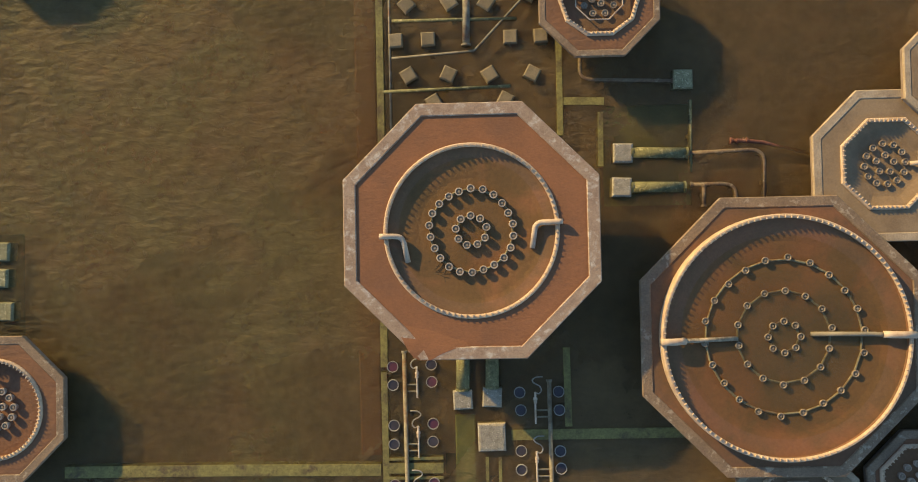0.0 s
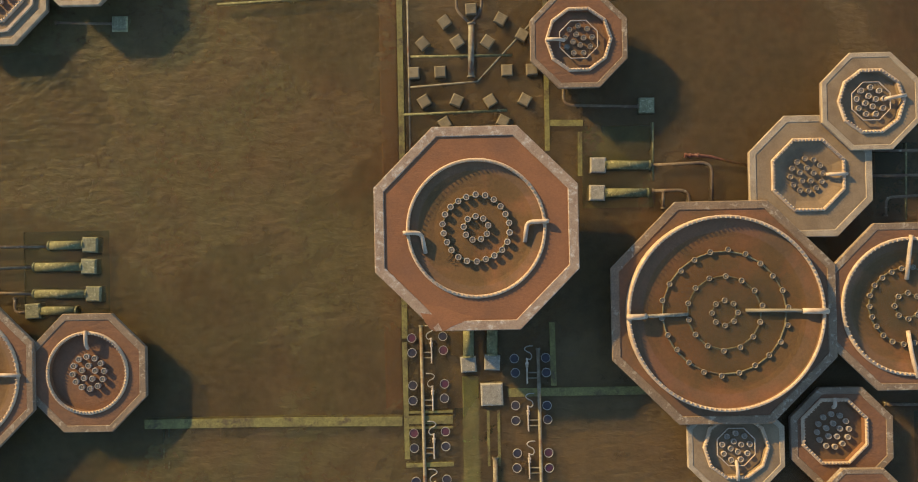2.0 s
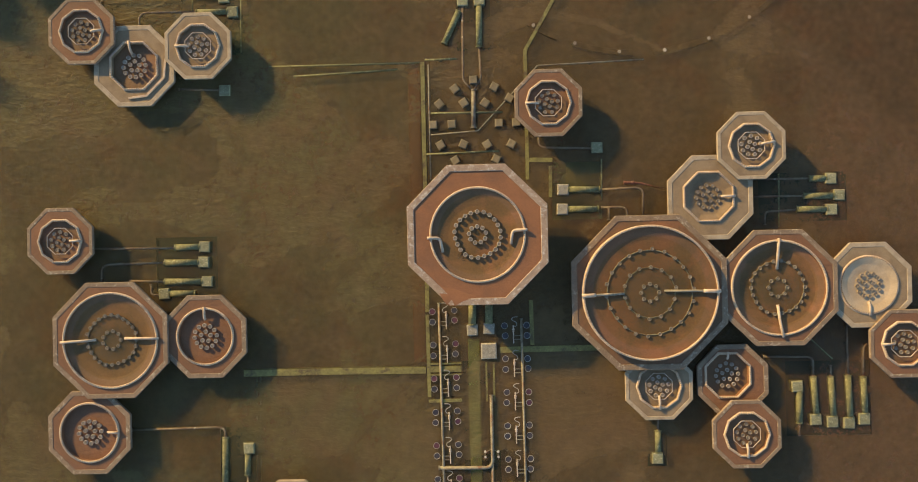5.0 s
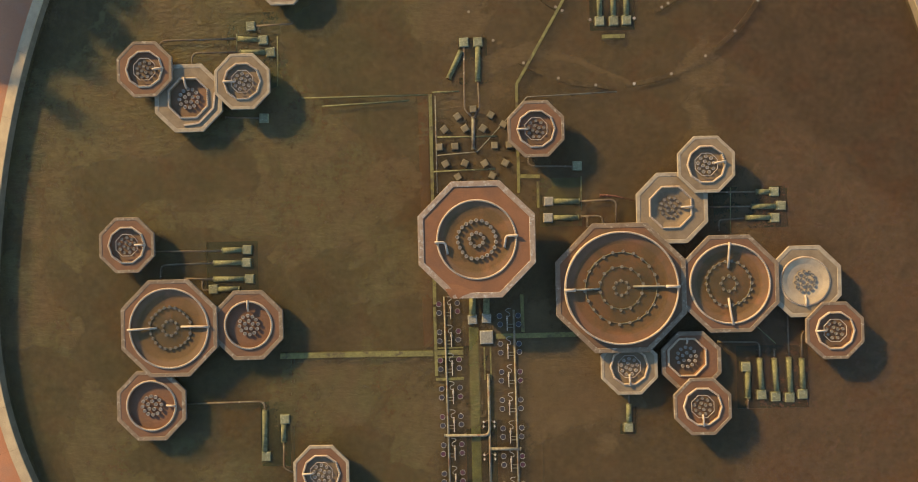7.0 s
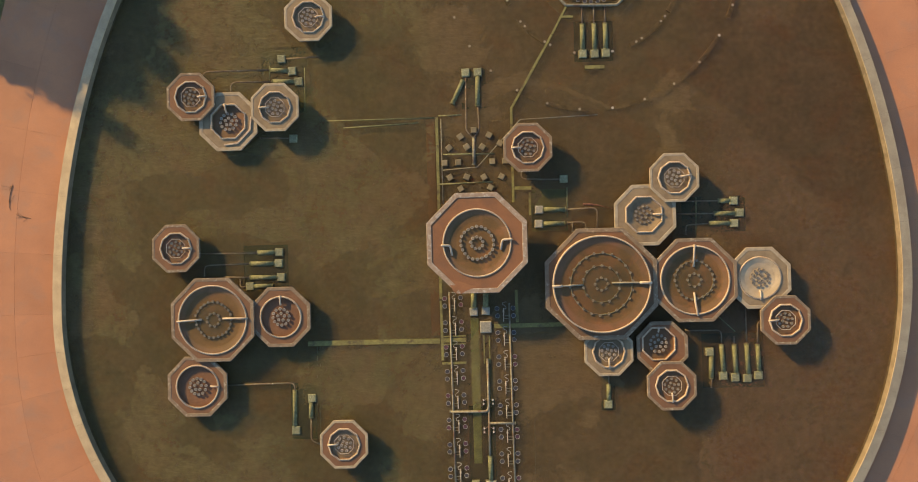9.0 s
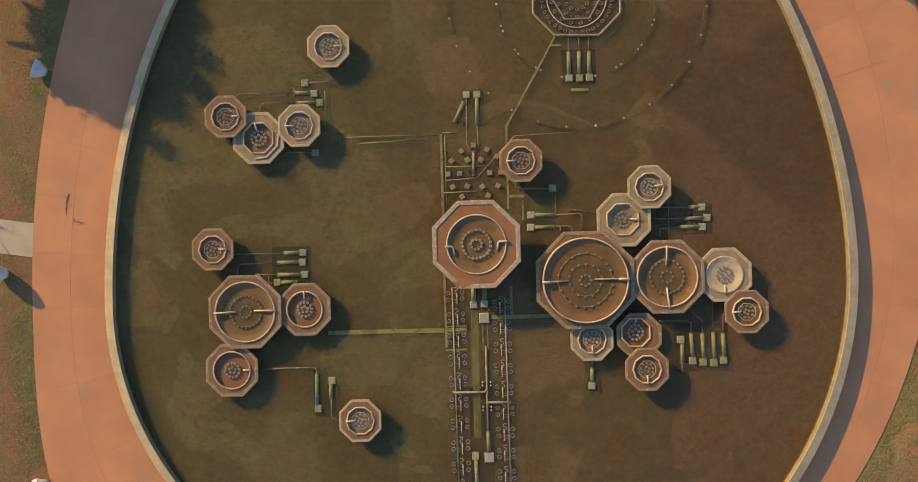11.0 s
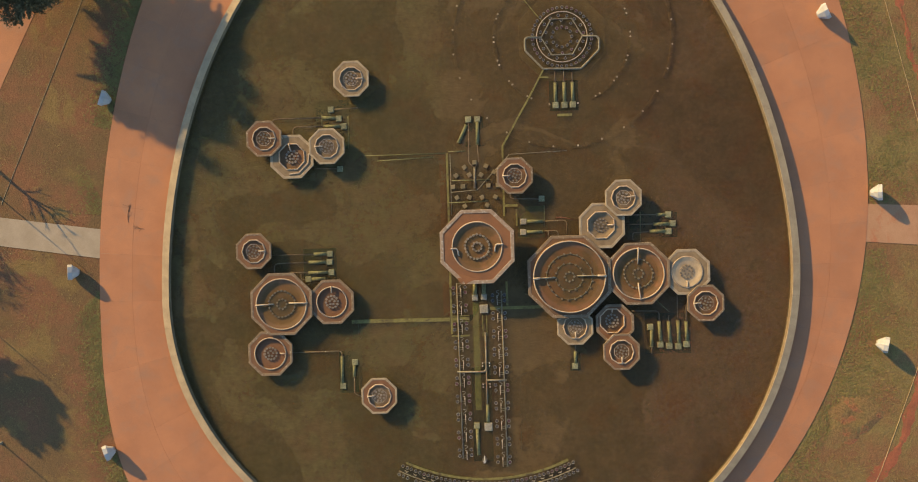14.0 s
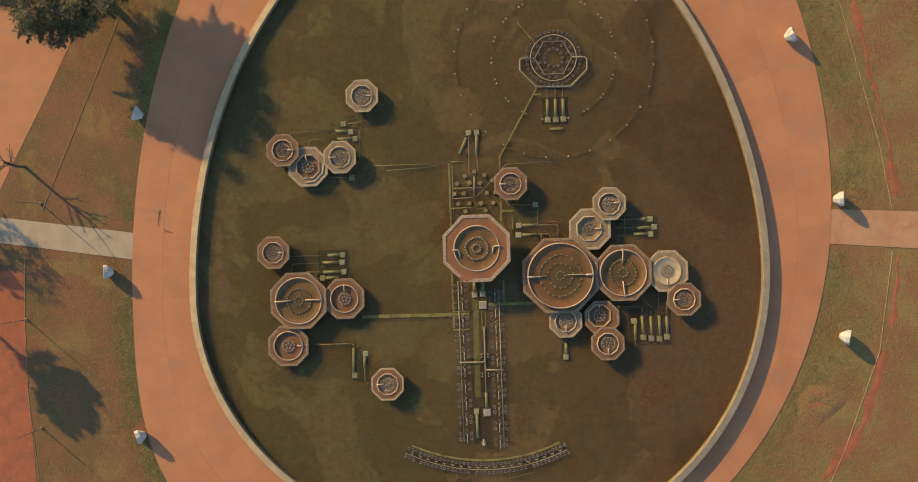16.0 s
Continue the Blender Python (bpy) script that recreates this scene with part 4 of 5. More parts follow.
pipe(arc(16.82, -116, -64), 0.045, 0.20, M_PIPE, "curved grey pipe between two rows of lights", "curved_pipe", bend=0)
tagged(part("kerb", beam(arc(15.95, -115, -65), 0.22, 0.192), M_KERB, None), "curved low kerb behind the row of lights", "kerb", "pool bed kerbs")
tagged(part("light_bed", beam(arc(16.66, -116, -64), 0.42, 0.10), M_LENS, None), "dark channel bed between the curved rows of lights", "channel", kind="structure")
for i in range(19):
    a = radians(-90 - 24 + 48 * i / 18)
    x, y = 0.25 + 16.62 * math.cos(a), ARC_Y + 16.62 * math.sin(a)
    h = thing("hose", pose(x, y, 0, 0, 0, math.degrees(a) + 90), "short curled pale hose between lights", "hose", "curled hoses")
    part("coil", tube([(-0.16, 0.02, 0.22), (-0.08, 0.08, 0.22), (0.0, 0.0, 0.22), (0.06, -0.08, 0.22), (0.12, 0.03, 0.22), (0.18, 0.08, 0.22)], 0.02, 7, 0.05), M_BEZEL, h, smooth=True)
    part("saddle", box(0.20, 0.06, 0.205, 0.0, 0.01), M_BORE, h)
for a in (-103.5, -75.5):
    c, s = math.cos(radians(a)), math.sin(radians(a))
    pipe(((0.25 + 16.9 * c, ARC_Y + 16.9 * s), (0.25 + 17.7 * c, ARC_Y + 17.7 * s), (0.25 + 17.7 * c + (2.4 if a < -90 else -2.4), ARC_Y + 17.7 * s - (0.55 if a < -90 else 0.55))), 0.05, 0.12, M_PIPE, "grey feed pipe below the curved lights")

# ---- the round light cluster at the north end ----
CX, CY = 7.50, 15.85
slab = part("cluster_slab", loft([(oct_r(3.55), 0.0), (oct_r(3.55), 0.03), (oct_r(3.5), 0.04)], 80, cap_last=True), M_SLAB, None, m=pose(CX, CY, 0))
tagged(slab, "low octagonal concrete slab under the light cluster", "slab", kind="structure")
for n, r, size, start in ((38, 2.43, 0.85, 3), (16, 1.78, 0.85, 8), (12, 0.82, 0.85, 0), (10, 1.33, 0.8, 18)):
    for i in range(n):
        a = radians(start) + 2 * math.pi * i / n
        lamp(CX + r * math.cos(a), CY + r * math.sin(a), 0.035, size, "round cluster of lights")
frame_thing = thing("pipe_frame", pose(CX, CY, 0), "pale pipe frame with hexagon, ring and outer loop", "pipe frame")
ringpts = lambda r, n, z, a0=0.0: [(r * math.cos(radians(a0) + 2 * math.pi * i / n), r * math.sin(radians(a0) + 2 * math.pi * i / n), z) for i in range(n + 1)]
part("ring_pipe", tube(ringpts(2.08, 48, 0.24), 0.035, 8), M_PIPE_CREAM, frame_thing, "pale ring pipe", smooth=True)
part("hexagon_pipe", tube(ringpts(1.70, 6, 0.24), 0.055, 10), M_PIPE, frame_thing, "grey hexagonal pipe")
part("outer_loop", tube([(-1.70, 0.0, 0.24), (-2.85, 0.06, 0.24), (-3.05, -0.1, 0.24), (-3.05, -1.02, 0.24), (-1.62, -2.58, 0.24), (1.50, -2.68, 0.24), (3.02, -1.18, 0.24), (3.02, -0.25, 0.24), (2.82, -0.06, 0.24), (1.70, 0.0, 0.24)], 0.085, 12, 0.12), M_PIPE, frame_thing, "thick grey outer loop", smooth=True)
part("support", join(*[box(0.08, 0.08, 0.18, 0.04, 0.01, 2.08 * math.cos(a), 2.08 * math.sin(a)) for a in (0.3, 1.35, 2.4, 3.4, 4.5, 5.5)]), M_PIPE, frame_thing)


def small_nozzle(x, y, group):
    b = thing("ring_nozzle", pose(x, y, 0, 0, 0, random.uniform(0, 90)), "small round pale nozzle on a square foot", "nozzle", group)
    part("foot", box(0.22, 0.22, 0.08, 0, 0.02), M_BLOCK_BROWN, b)
    part("head", loft([(round_r(0.07), 0.08), (round_r(0.07), 0.14), (round_r(0.09), 0.15), (round_r(0.09), 0.18), (round_r(0.07), 0.19)], 12, cap_last=True), M_NOZZLE if random.random() < 0.15 else M_NOZZLE_WET, b)


for i in range(18):
    a = radians(-100 + 20 * i)
    for d in (-2.0, 2.0):
        small_nozzle(CX + 5.62 * math.cos(a + radians(d)), CY + 5.62 * math.sin(a + radians(d)), "inner ring of nozzles")
for i in range(28):
    a = radians(-96 + 360 * i / 28)
    small_nozzle(CX + 9.05 * math.cos(a), CY + 9.05 * math.sin(a), "outer ring of nozzles")
M_DUCT = material("muddy_duct", (0.24, 0.155, 0.080), (0.15, 0.098, 0.050), 2.0, 0.9, 14.0, 0.6, 0.5, (0.12, 0.08, 0.04), 1.6, (0.52, 0.62))
for r, spans in ((5.62, ((-66, -42), (-34, 6), (128, 176), (182, 205), (214, 240))), (9.05, ((-58, -32), (-24, 28), (136, 181), (184, 226), (232, 246), (251, 268), (274, 300)))):
    for a0, a1 in spans:
        k = part("duct_cover", beam(arc(r, a0, a1, 24, CX, CY), 0.26, 0.13), M_DUCT, None)
        tagged(k, "low curved duct cover crusted with mud", "duct", "duct covers")

# ---- outside the pool ----
for pts, label, mat in (([(-64, 5.9), (-30.5, 1.0), (-30.5, -1.5), (-64, 3.6)], "pale grey paved path across the grass", M_PATH), ([(31.0, 1.32), (64, -0.6), (64, -4.6), (31.0, -1.75)], "pale salmon paved path across the grass", M_WALK_PALE)):
    tagged(part("path", (([(x, y, WALKWAY - 0.012) for x, y in wider(pts)]), [(3, 2, 1, 0)]), mat, None), label, "path", kind="structure")
second = part("path", beam(wider([(-56, -12), (-51.5, 0), (-48.6, 7.4), (-44.4, 15.0), (-40.8, 22.0), (-36.5, 30), (-30, 38)]), 9.0, 0.03, GROUND - 0.01), M_WALK, None)
tagged(second, "second salmon paved walk beyond the grass", "path", kind="structure")
M_EDGE = material("edging_strip", (0.46, 0.33, 0.18), (0.34, 0.23, 0.12), 1.0, 0.9, 12.0, 0.3, 0.2)
M_EARTH = material("red_earth", (0.40, 0.115, 0.055), (0.29, 0.095, 0.048), 0.8, 0.95, 10.0, 0.5, 0.6, (0.21, 0.105, 0.048), 0.9, (0.57, 0.68))
tagged(part("earth_patch", beam(wider([(-47.1, -1.9), (-47.3, -12), (-46.5, -24), (-45.3, -34)]), 9.6, 0.018, GROUND - 0.005), M_EARTH, None), "bare red earth worn through the grass", "earth", kind="stuff")


def streak(points, wide, seed):
    """A worn line in the grass that swells, thins and breaks."""
    rnd = random.Random(seed)
    v, f = [], []
    for (ax, ay), (bx, by) in zip(points, points[1:]):
        d = math.hypot(bx - ax, by - ay)
        sx, sy = -(by - ay) / d, (bx - ax) / d
        count = max(2, int(d / 0.3))
        for i in range(count):
            t = i / count
            x, y = ax + (bx - ax) * t, ay + (by - ay) * t
            w = wide * max(0.02, 0.5 + 1.1 * noise.noise((x * 0.35, y * 0.35, seed)) + rnd.uniform(-0.18, 0.18))
            o = 0.3 * noise.noise((x * 0.6, y * 0.6, seed + 5.0))
            v += [(x + sx * (o - w), y + sy * (o - w), GROUND - 0.002), (x + sx * o, y + sy * o, GROUND + 0.015), (x + sx * (o + w), y + sy * (o + w), GROUND - 0.002)]
    for i in range(len(v) // 3 - 1):
        k = 3 * i
        f += [(k + 3, k + 4, k + 1, k), (k + 4, k + 5, k + 2, k + 1)]
    return tagged(part("earth_streak", (v, f), M_EARTH, None), "thin streak of bare red earth in the grass", "earth", kind="stuff")


for k, (pts, w) in enumerate((([(33.9, 22.0), (34.6, 18.6), (35.7, 12.8), (37.1, 7.2), (37.6, 1.9)], 0.55), ([(37.6, -3.0), (37.2, -7.5), (36.3, -11.6), (33.8, -18.9), (30.3, -23.2)], 0.65))):
    streak(wider(pts), w, 31 + k)
for pts in ([(-31.6, 23.5), (-33.2, 19.73), (-40.47, 3.56)], [(-42.3, -0.78), (-42.5, -6.8), (-42.4, -14), (-41.6, -22), (-40.0, -30)], [(31.6, 24.5), (33.04, 20.05), (36.26, 6.79), (37.13, 1.4)], [(37.12, -2.6), (35.73, -11.6), (32.37, -20.5), (29.8, -26)]):
    tagged(part("edging", beam(wider(pts), 0.035, 0.03, GROUND), M_EDGE, None), "narrow pale concrete edging strip in the grass", "edging", "edging strips")


def column(x, y, a):
    """A light housing: an octagonal cone that leans outward on a short foot, with a deep rim and a glazed mouth (+x before turning)."""
    b = thing("light_column", pose(x * 1.0045, y * 1.0045, GROUND, 0, 0, a), "squat white faceted cone-shaped light housing leaning outward", "light column", "white light columns")
    lean = pose(-0.36, 0, 0.30, 0, 58, 0)
    turn = math.pi / 8
    R = lambda r: oct_r(r, 8, turn)
    part("cone", loft([(R(0.22), -0.03), (R(0.27), 0.0), (R(0.56), 0.46)], 32, cap_first=True), M_WHITE, b, m=lean)
    part("rim", loft([(R(0.56), 0.455), (R(0.60), 0.47), (R(0.60), 0.78), (R(0.58), 0.795), (R(0.54), 0.795), (R(0.53), 0.72)], 32), M_WHITE, b, "deep white rim", m=lean)
    part("mouth", loft([(R(0.535), 0.72), (R(0.2), 0.74)], 32, cap_last=True), M_BEZEL, b, "grey glazed mouth", m=lean)
    part("foot", box(0.34, 0.40, 0.34, 0.0, 0.03, -0.12), M_BEZEL, b)
    return b


for x, y, a in ((-30.85, 12.1, 160), (-34.1, -2.35, 180), (-31.55, -17.6, 200), (28.45, 16.8, 22), (32.3, 2.15, 0), (32.5, -10.1, -12)):
    column(x, y, a)


def tree(x, y, height, crown, squash, leaves, seed, label, leaf=0.26, limbs=9, lean=(0.0, 0.0)):
    rnd = random.Random(seed)
    t = thing("tree", pose(x * 1.0045, y * 1.0045, GROUND), label, "tree", "trees beside the walk")
    tips = []
    v, f = [], []
    top = Vector((lean[0] + rnd.uniform(-0.3, 0.3), lean[1] + rnd.uniform(-0.3, 0.3), height * 0.62))

    def limb(a, b, r0, r1, n=7):
        d = (b - a).normalized()
        s = d.cross(Vector((0.3, 0.9, 0.1))).normalized()
        u = s.cross(d)
        k = len(v)
        mid = a.lerp(b, 0.5) + Vector((rnd.uniform(-1, 1), rnd.uniform(-1, 1), rnd.uniform(-0.3, 0.5))) * (b - a).length * 0.08
        for p, r in ((a, r0), (mid, (r0 + r1) / 2), (b, r1)):
            for i in range(n):
                w = 2 * math.pi * i / n
                v.append(p + r * (math.cos(w) * s + math.sin(w) * u))
        for j in range(2):
            for i in range(n):
                f.append((k + j * n + i, k + j * n + (i + 1) % n, k + (j + 1) * n + (i + 1) % n, k + (j + 1) * n + i))

    limb(Vector((0, 0, 0)), top, crown * 0.06 + 0.06, crown * 0.03 + 0.03)
    for i in range(limbs):
        w = 2 * math.pi * i / limbs + rnd.uniform(-0.3, 0.3)
        start = Vector((0, 0, 0)).lerp(top, rnd.uniform(0.55, 1.0))
        reach = crown * rnd.uniform(0.55, 0.85)
        end = start + Vector((math.cos(w) * reach, math.sin(w) * reach, height * rnd.uniform(0.08, 0.34)))
        limb(start, end, crown * 0.02 + 0.02, 0.02)
        tips.append(end)
        for _ in range(4):
            w2 = w + rnd.uniform(-0.9, 0.9)
            p = start.lerp(end, rnd.uniform(0.4, 0.95))
            e = p + Vector((math.cos(w2), math.sin(w2), rnd.uniform(0.0, 0.7))) * crown * rnd.uniform(0.2, 0.4)
            limb(p, e, 0.03, 0.01, 5)
            tips.append(e)
    place("trunk", mesh("trunk", v, f, M_BARK, True), t)
    if leaves:
        lv, lf = [], []
        clump = crown * 0.062
        clumps = list(tips)
        while len(clumps) < len(tips) + 120:
            q = Vector((rnd.uniform(-1, 1), rnd.uniform(-1, 1), rnd.uniform(-1, 1)))
            if q.length < 1:
                clumps.append(Vector((lean[0] + q.x * crown * 1.04, lean[1] + q.y * crown * 1.04, height * 0.74 + q.z * crown * squash)))
        sprays = []
        for _ in range(int(16 * crown)):
            w = rnd.uniform(0, 6.283)
            p = Vector((lean[0] + math.cos(w) * crown * 0.86, lean[1] + math.sin(w) * crown * 0.86, height * 0.74 + rnd.uniform(-0.8, 0.7) * crown * squash * 0.5))
            w += rnd.uniform(-0.8, 0.8)
            sprays.append((p, Vector((math.cos(w), math.sin(w), rnd.uniform(-0.35, 0.2))) * crown * rnd.uniform(0.15, 0.42)))
        for k in range(leaves):
            if k % 4 == 0:
                p, d = rnd.choice(sprays)
                u = rnd.random()
                c = p + d * u
                q = Vector((rnd.gauss(0, 1), rnd.gauss(0, 1), rnd.gauss(0, 0.8))) * crown * 0.03 * (1.15 - u)
            else:
                c = rnd.choice(clumps)
                q = Vector((rnd.gauss(0, 1), rnd.gauss(0, 1), rnd.gauss(0, 0.8))) * clump
            p = c + q
            a, b2 = Vector((rnd.gauss(0, 1), rnd.gauss(0, 1), rnd.gauss(0, 0.6))).normalized(), Vector((rnd.gauss(0, 1), rnd.gauss(0, 1), rnd.gauss(0, 0.6))).normalized()
            s = leaf * rnd.uniform(0.6, 1.3)
            k = len(lv)
            lv += [p - a * s, p + b2 * s * 0.45, p + a * s, p - b2 * s * 0.45]
            lf.append((k, k + 1, k + 2, k + 3))
        place("crown", mesh("crown", lv, lf, M_LEAF), t)
    return t


tree(-33.4, 22.6, 6.15, 5.3, 0.27, 130000, 3, "broad leafy olive-green tree casting shade on the walk", 0.115, 13, (-1.9, 1.0))
tree(-49.5, -4.7, 6.2, 2.35, 0.35, 12000, 5, "small leafy tree standing in the red earth", 0.17, 7)
tree(-54.0, 8.2, 6.0, 2.6, 0.7, 1800, 8, "thin sparsely leaved tree beyond the path", 0.18, 7)
tree(-42.0, 7.7, 4.2, 1.7, 0.7, 0, 12, "bare leafless slender tree beside the path", 0.2, 9)
for x, y in ((-42.3, -6.6), (-41.2, -16.8), (-40.6, 4.2)):
    p = thing("lamp_pole", pose(x * 1.0045, y * 1.0045, GROUND), "thin dark metal pole standing in the grass", "pole", "thin poles")
    part("shaft", loft([(round_r(0.05), 0), (round_r(0.025), 3.4)], 10, cap_last=True), M_PIPE, p)
    part("base", loft([(round_r(0.14), 0), (round_r(0.14), 0.08), (round_r(0.07), 0.12)], 12, cap_last=True), M_PIPE, p)


# ---- grass ----
def tufts(name, count, seed, mat, where, size):
    rnd = random.Random(seed)
    v, f = [], []
    while count:
        spot = where(rnd)
        if not spot:
            continue
        count -= 1
        x, y = spot
        for _ in range(4):
            a = rnd.uniform(0, 6.283)
            s = size * rnd.uniform(0.5, 1.4)
            dx, dy = math.cos(a) * s, math.sin(a) * s
            ox, oy = rnd.uniform(-0.1, 0.1), rnd.uniform(-0.1, 0.1)
            k = len(v)
            v += [(x + ox - dy * 0.22, y + oy + dx * 0.22, GROUND - 0.005), (x + ox + dy * 0.22, y + oy - dx * 0.22, GROUND - 0.005), (x + ox + dx, y + oy + dy, GROUND + s * 0.35)]
            f.append((k, k + 1, k + 2))
    return place(name, mesh(name, v, f, mat))


def edge_x(y, side):
    a, yc, b, p = WALK[(0 if side > 0 else 1) if y > (3.0 if side > 0 else -5.0) else (3 if side > 0 else 2)]
    return 1.5 + side * a * max(0.0, 1 - abs((y - yc) / b) ** p) ** (1 / p)


def verge(rnd):
    side = 1 if rnd.random() < 0.5 else -1
    y = rnd.uniform(-27, 27)
    d = abs(rnd.gauss(0, 1.0 if side < 0 else 2.6))
    x = edge_x(y, side) + side * (0.06 + d)
    if (side < 0 and abs(y - 0.6) < 1.9) or (side > 0 and abs(y + 0.5) < 1.9) or noise.noise((x * 0.18, y * 0.18, 2.0)) < -0.12:
        return None
    return x, y


def meadow(rnd):
    side = 1 if rnd.random() < 0.72 else -1
    y = rnd.uniform(-27, 27)
    x = edge_x(y, side) + side * rnd.uniform(0.1, 14)
    if (side < 0 and (abs(y - 2 - (abs(x) - 32) * 0.16) < 2.6 or y > 5.5 + (x + 44.6) * 1.72 or (x < -42.8 and y < -4))) or (side > 0 and abs(y + 0.7) < 2.3):
        return None
    if noise.noise((x * 0.25, y * 0.25, 7.0)) < -0.05:
        return None
    return x, y


M_BLADE = material("green_blades", (0.23, 0.19, 0.055), (0.165, 0.145, 0.042), 0.8, 0.8, 10.0, 0.3, 0.1)
M_STRAW = material("straw_blades", (0.30, 0.205, 0.07), (0.21, 0.145, 0.05), 0.6, 0.85, 10.0, 0.3, 0.1)
tagged(tufts("grass", 11000, 21, M_BLADE, verge, 0.13), "short green grass along the walk's edge", "grass", kind="stuff")
tagged(tufts("grass", 9000, 22, M_STRAW, meadow, 0.11), "dry straw-coloured grass tufts on red soil", "grass", kind="stuff")


# ---- paving slabs and wall copings ----
def ring_pieces(name, parent, inner_loop, outer_loop, step, gap, z_in, z_out, thick, mat, rows=1):
    n = len(inner_loop)
    for i in range(0, n, step):
        for q in range(rows):
            lo = [Vector(inner_loop[(i + k) % n]).lerp(Vector(outer_loop[(i + k) % n]), q / rows) for k in range(step + 1)]
            hi = [Vector(inner_loop[(i + k) % n]).lerp(Vector(outer_loop[(i + k) % n]), (q + 1) / rows) for k in range(step + 1)]
            for lp in (lo, hi):
                e = (lp[1] - lp[0]).normalized() * gap
                lp[0] = lp[0] + e
                lp[-1] = lp[-1] - (lp[-1] - lp[-2]).normalized() * gap
            for a, b in zip(lo, hi):
                d = (b - a).normalized() * gap
                a += d
                b -= d
            m = step + 1
            za, zb = z_in + (z_out - z_in) * q / rows, z_in + (z_out - z_in) * (q + 1) / rows
            v = [(p.x, p.y, za - t) if k < m else (p.x, p.y, zb - t) for t in (0, thick) for k, p in enumerate(lo + hi)]
            f = [(k, k + 1, m + k + 1, m + k)[::-1] for k in range(step)]
            loop = list(range(m)) + list(range(2 * m - 1, m - 1, -1))
            f += [(loop[k], loop[(k + 1) % len(loop)], loop[(k + 1) % len(loop)] + 2 * m, loop[k] + 2 * m) for k in range(len(loop))]
            place(name, mesh(name, v, f, mat), parent)


FINE = 64


def across(loop, far):
    """For each point of a loop, the point of the far loop straight out from it."""
    pts, out = [Vector(p) for p in loop], []
    rim = [Vector(p) for p in far]
    for i, p in enumerate(pts):
        d = (pts[(i + 1) % len(pts)] - pts[i - 1]).normalized()
        nrm = Vector((d.y, -d.x))
        out.append(min((q for q in rim if (q - p).dot(nrm) > 0), key=lambda q: abs((q - p).dot(d))))
    return out


wall_edge = outline(POOL, FINE, WALL_WIDE)
ring_pieces("slab", walkway, wall_edge, across(wall_edge, outline(WALK, 900)), 4, 0.005, WALKWAY, WALKWAY, 0.03, M_WALK, 2)
ring_pieces("coping", bpy.data.objects["wall"], outline(POOL, FINE, -0.01), outline(POOL, FINE, WALL_WIDE + 0.01), 4, 0.005, WALL_TOP, WALL_OUT, 0.05, M_WALL)


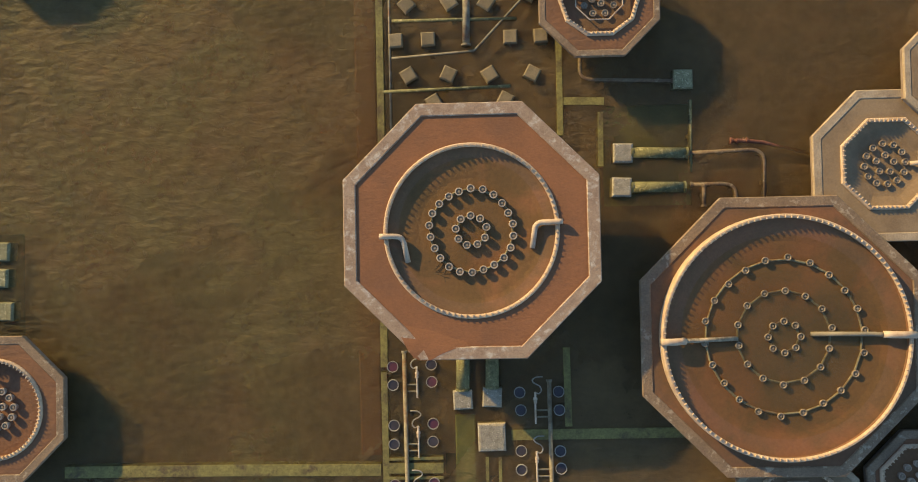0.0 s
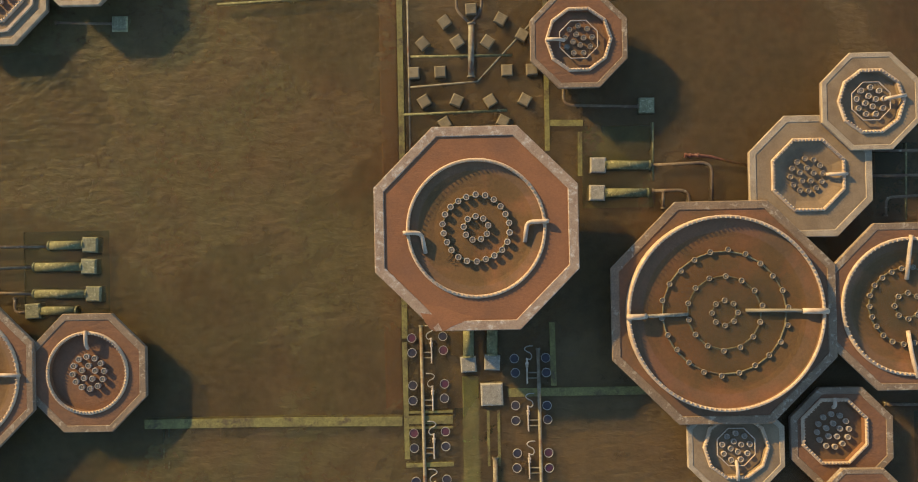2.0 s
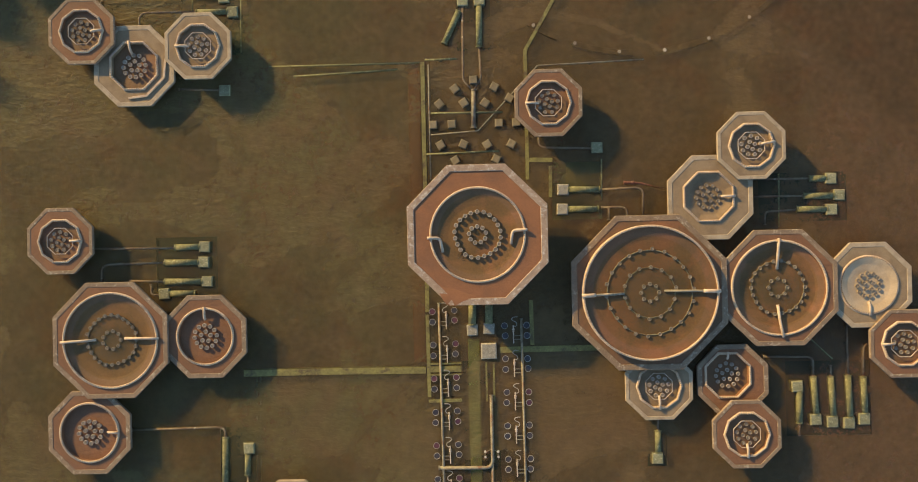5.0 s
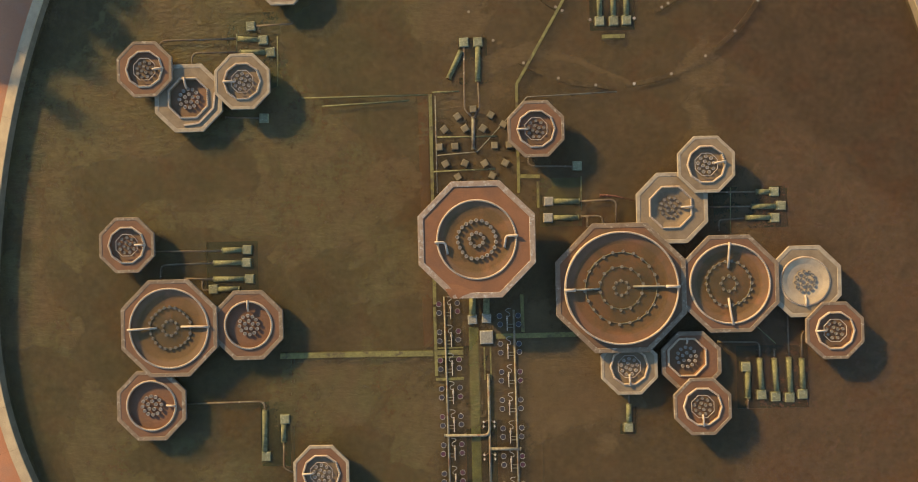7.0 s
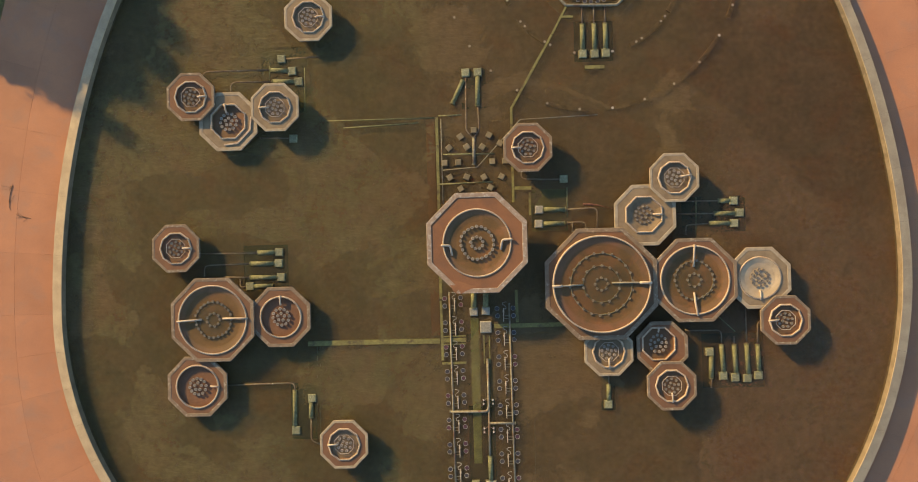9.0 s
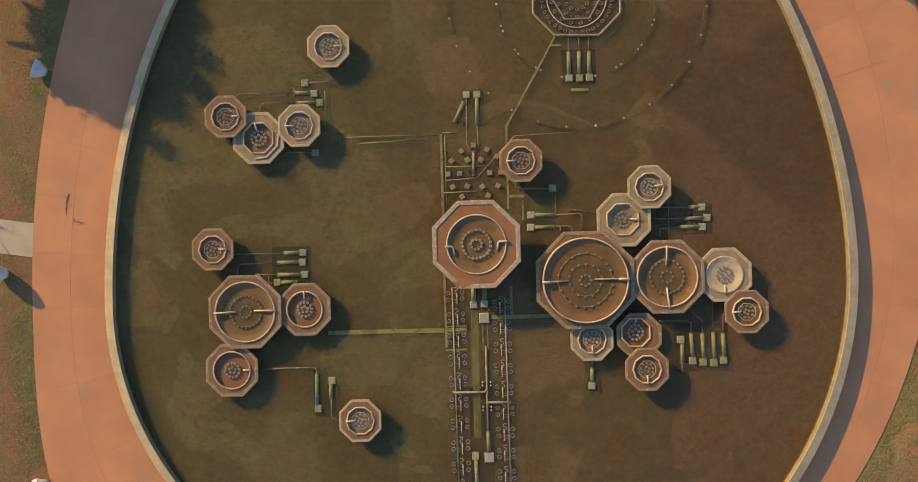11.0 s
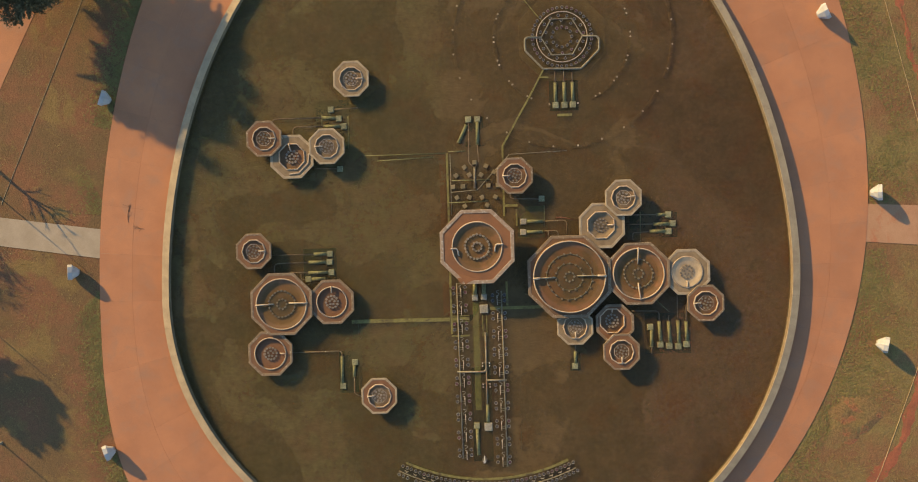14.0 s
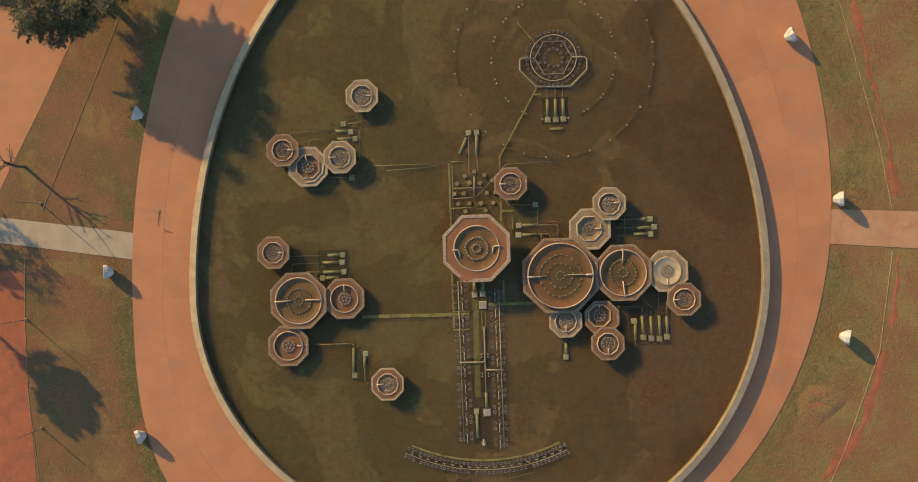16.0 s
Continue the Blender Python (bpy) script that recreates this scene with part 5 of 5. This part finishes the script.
M_EARTH_LUMP = material("red_earth_lumps", (0.270, 0.150, 0.060), (0.235, 0.160, 0.058), 0.5, 0.95, 7.0, 0.9, 1.0, (0.36, 0.135, 0.060), 0.75, (0.52, 0.62), fine_dark=0.4, relief=0.06)
lumpy = lambda r, ph: (lambda a: r * (1 + 0.16 * math.sin(2 * a + ph) + 0.10 * math.sin(3 * a + 2 * ph) + 0.06 * math.sin(7 * a + ph)))
mound = part("earth_mound", loft([(lumpy(2.2, 0.4), GROUND - 0.02), (lumpy(1.6, 0.6), GROUND + 0.05), (lumpy(1.05, 1.3), GROUND + 0.10), (lumpy(0.7, 2.0), GROUND + 0.09), (lumpy(0.35, 3.0), GROUND + 0.05)], 56, cap_last=True), M_EARTH_LUMP, None, smooth=True, m=pose(30.4, -16.2, 0))
tagged(mound, "low ring-shaped mound of grassy red earth", "mound")


# ---- small debris and paving cracks ----
def twig(x, y, z, size, seed, label):
    """A thin main stem with side shoots that start on it."""
    rnd = random.Random(seed)
    b = thing("twig_or_crack", pose(x, y, z, 0, 0, rnd.uniform(0, 360)), label, "twig", "fallen twigs")

    def shoot(p, a, steps, length):
        pts = [p]
        for _ in range(steps):
            a += rnd.uniform(-0.3, 0.3)
            p = p + Vector((math.cos(a), math.sin(a), rnd.uniform(-0.01, 0.04))) * length / steps
            pts.append(p)
        return pts

    main = shoot(Vector((-0.5 * size, 0, 0.012)), 0.0, 8, size)
    part("stem", tube(main, 0.007 + 0.003 * size, 5), M_BARK, b)
    for k in range(7):
        a = rnd.choice((-1, 1)) * rnd.uniform(0.4, 1.0)
        part("shoot", tube(shoot(main[k + 1], a, 5, size * rnd.uniform(0.25, 0.5)), 0.004 + 0.002 * size, 5), M_BARK, b)


twig(-0.95, -2.25, 1.486, 0.8, 2, "dry dark twig lying in the silted basin")
twig(-0.7, -1.95, 1.486, 0.5, 5, "dry dark twig lying in the silted basin")
# These two stand in for branching cracks and stains in the paving.
twig(-29.9, 2.4, WALKWAY, 1.6, 7, "dark branching crack in the salmon paving, built as thin stems")
twig(-28.7, 1.2, WALKWAY, 1.0, 9, "dark branching crack in the salmon paving, built as thin stems")
loop = [(-1.25, -4.23, 1.66), (-1.0, -4.22, 1.684), (-0.75, -4.08, 1.685), (-0.45, -3.97, 1.684), (-0.1, -3.905, 1.66), (-0.3, -3.7, 1.6305), (-1.0, -3.45, 1.6305),
        (-1.75, -3.3, 1.6305), (-1.8, -3.46, 1.66), (-1.66, -3.72, 1.684), (-1.55, -3.95, 1.685), (-1.40, -4.16, 1.684)]
spill = part("silt_spill", (loop + [(-1.12, -3.86, 1.69)], [(i, (i + 1) % 12, 12) for i in range(12)]), M_SILT, None, smooth=True)
tagged(spill, "thin red silt spilling over the basin rim's corner", "silt", kind="stuff")
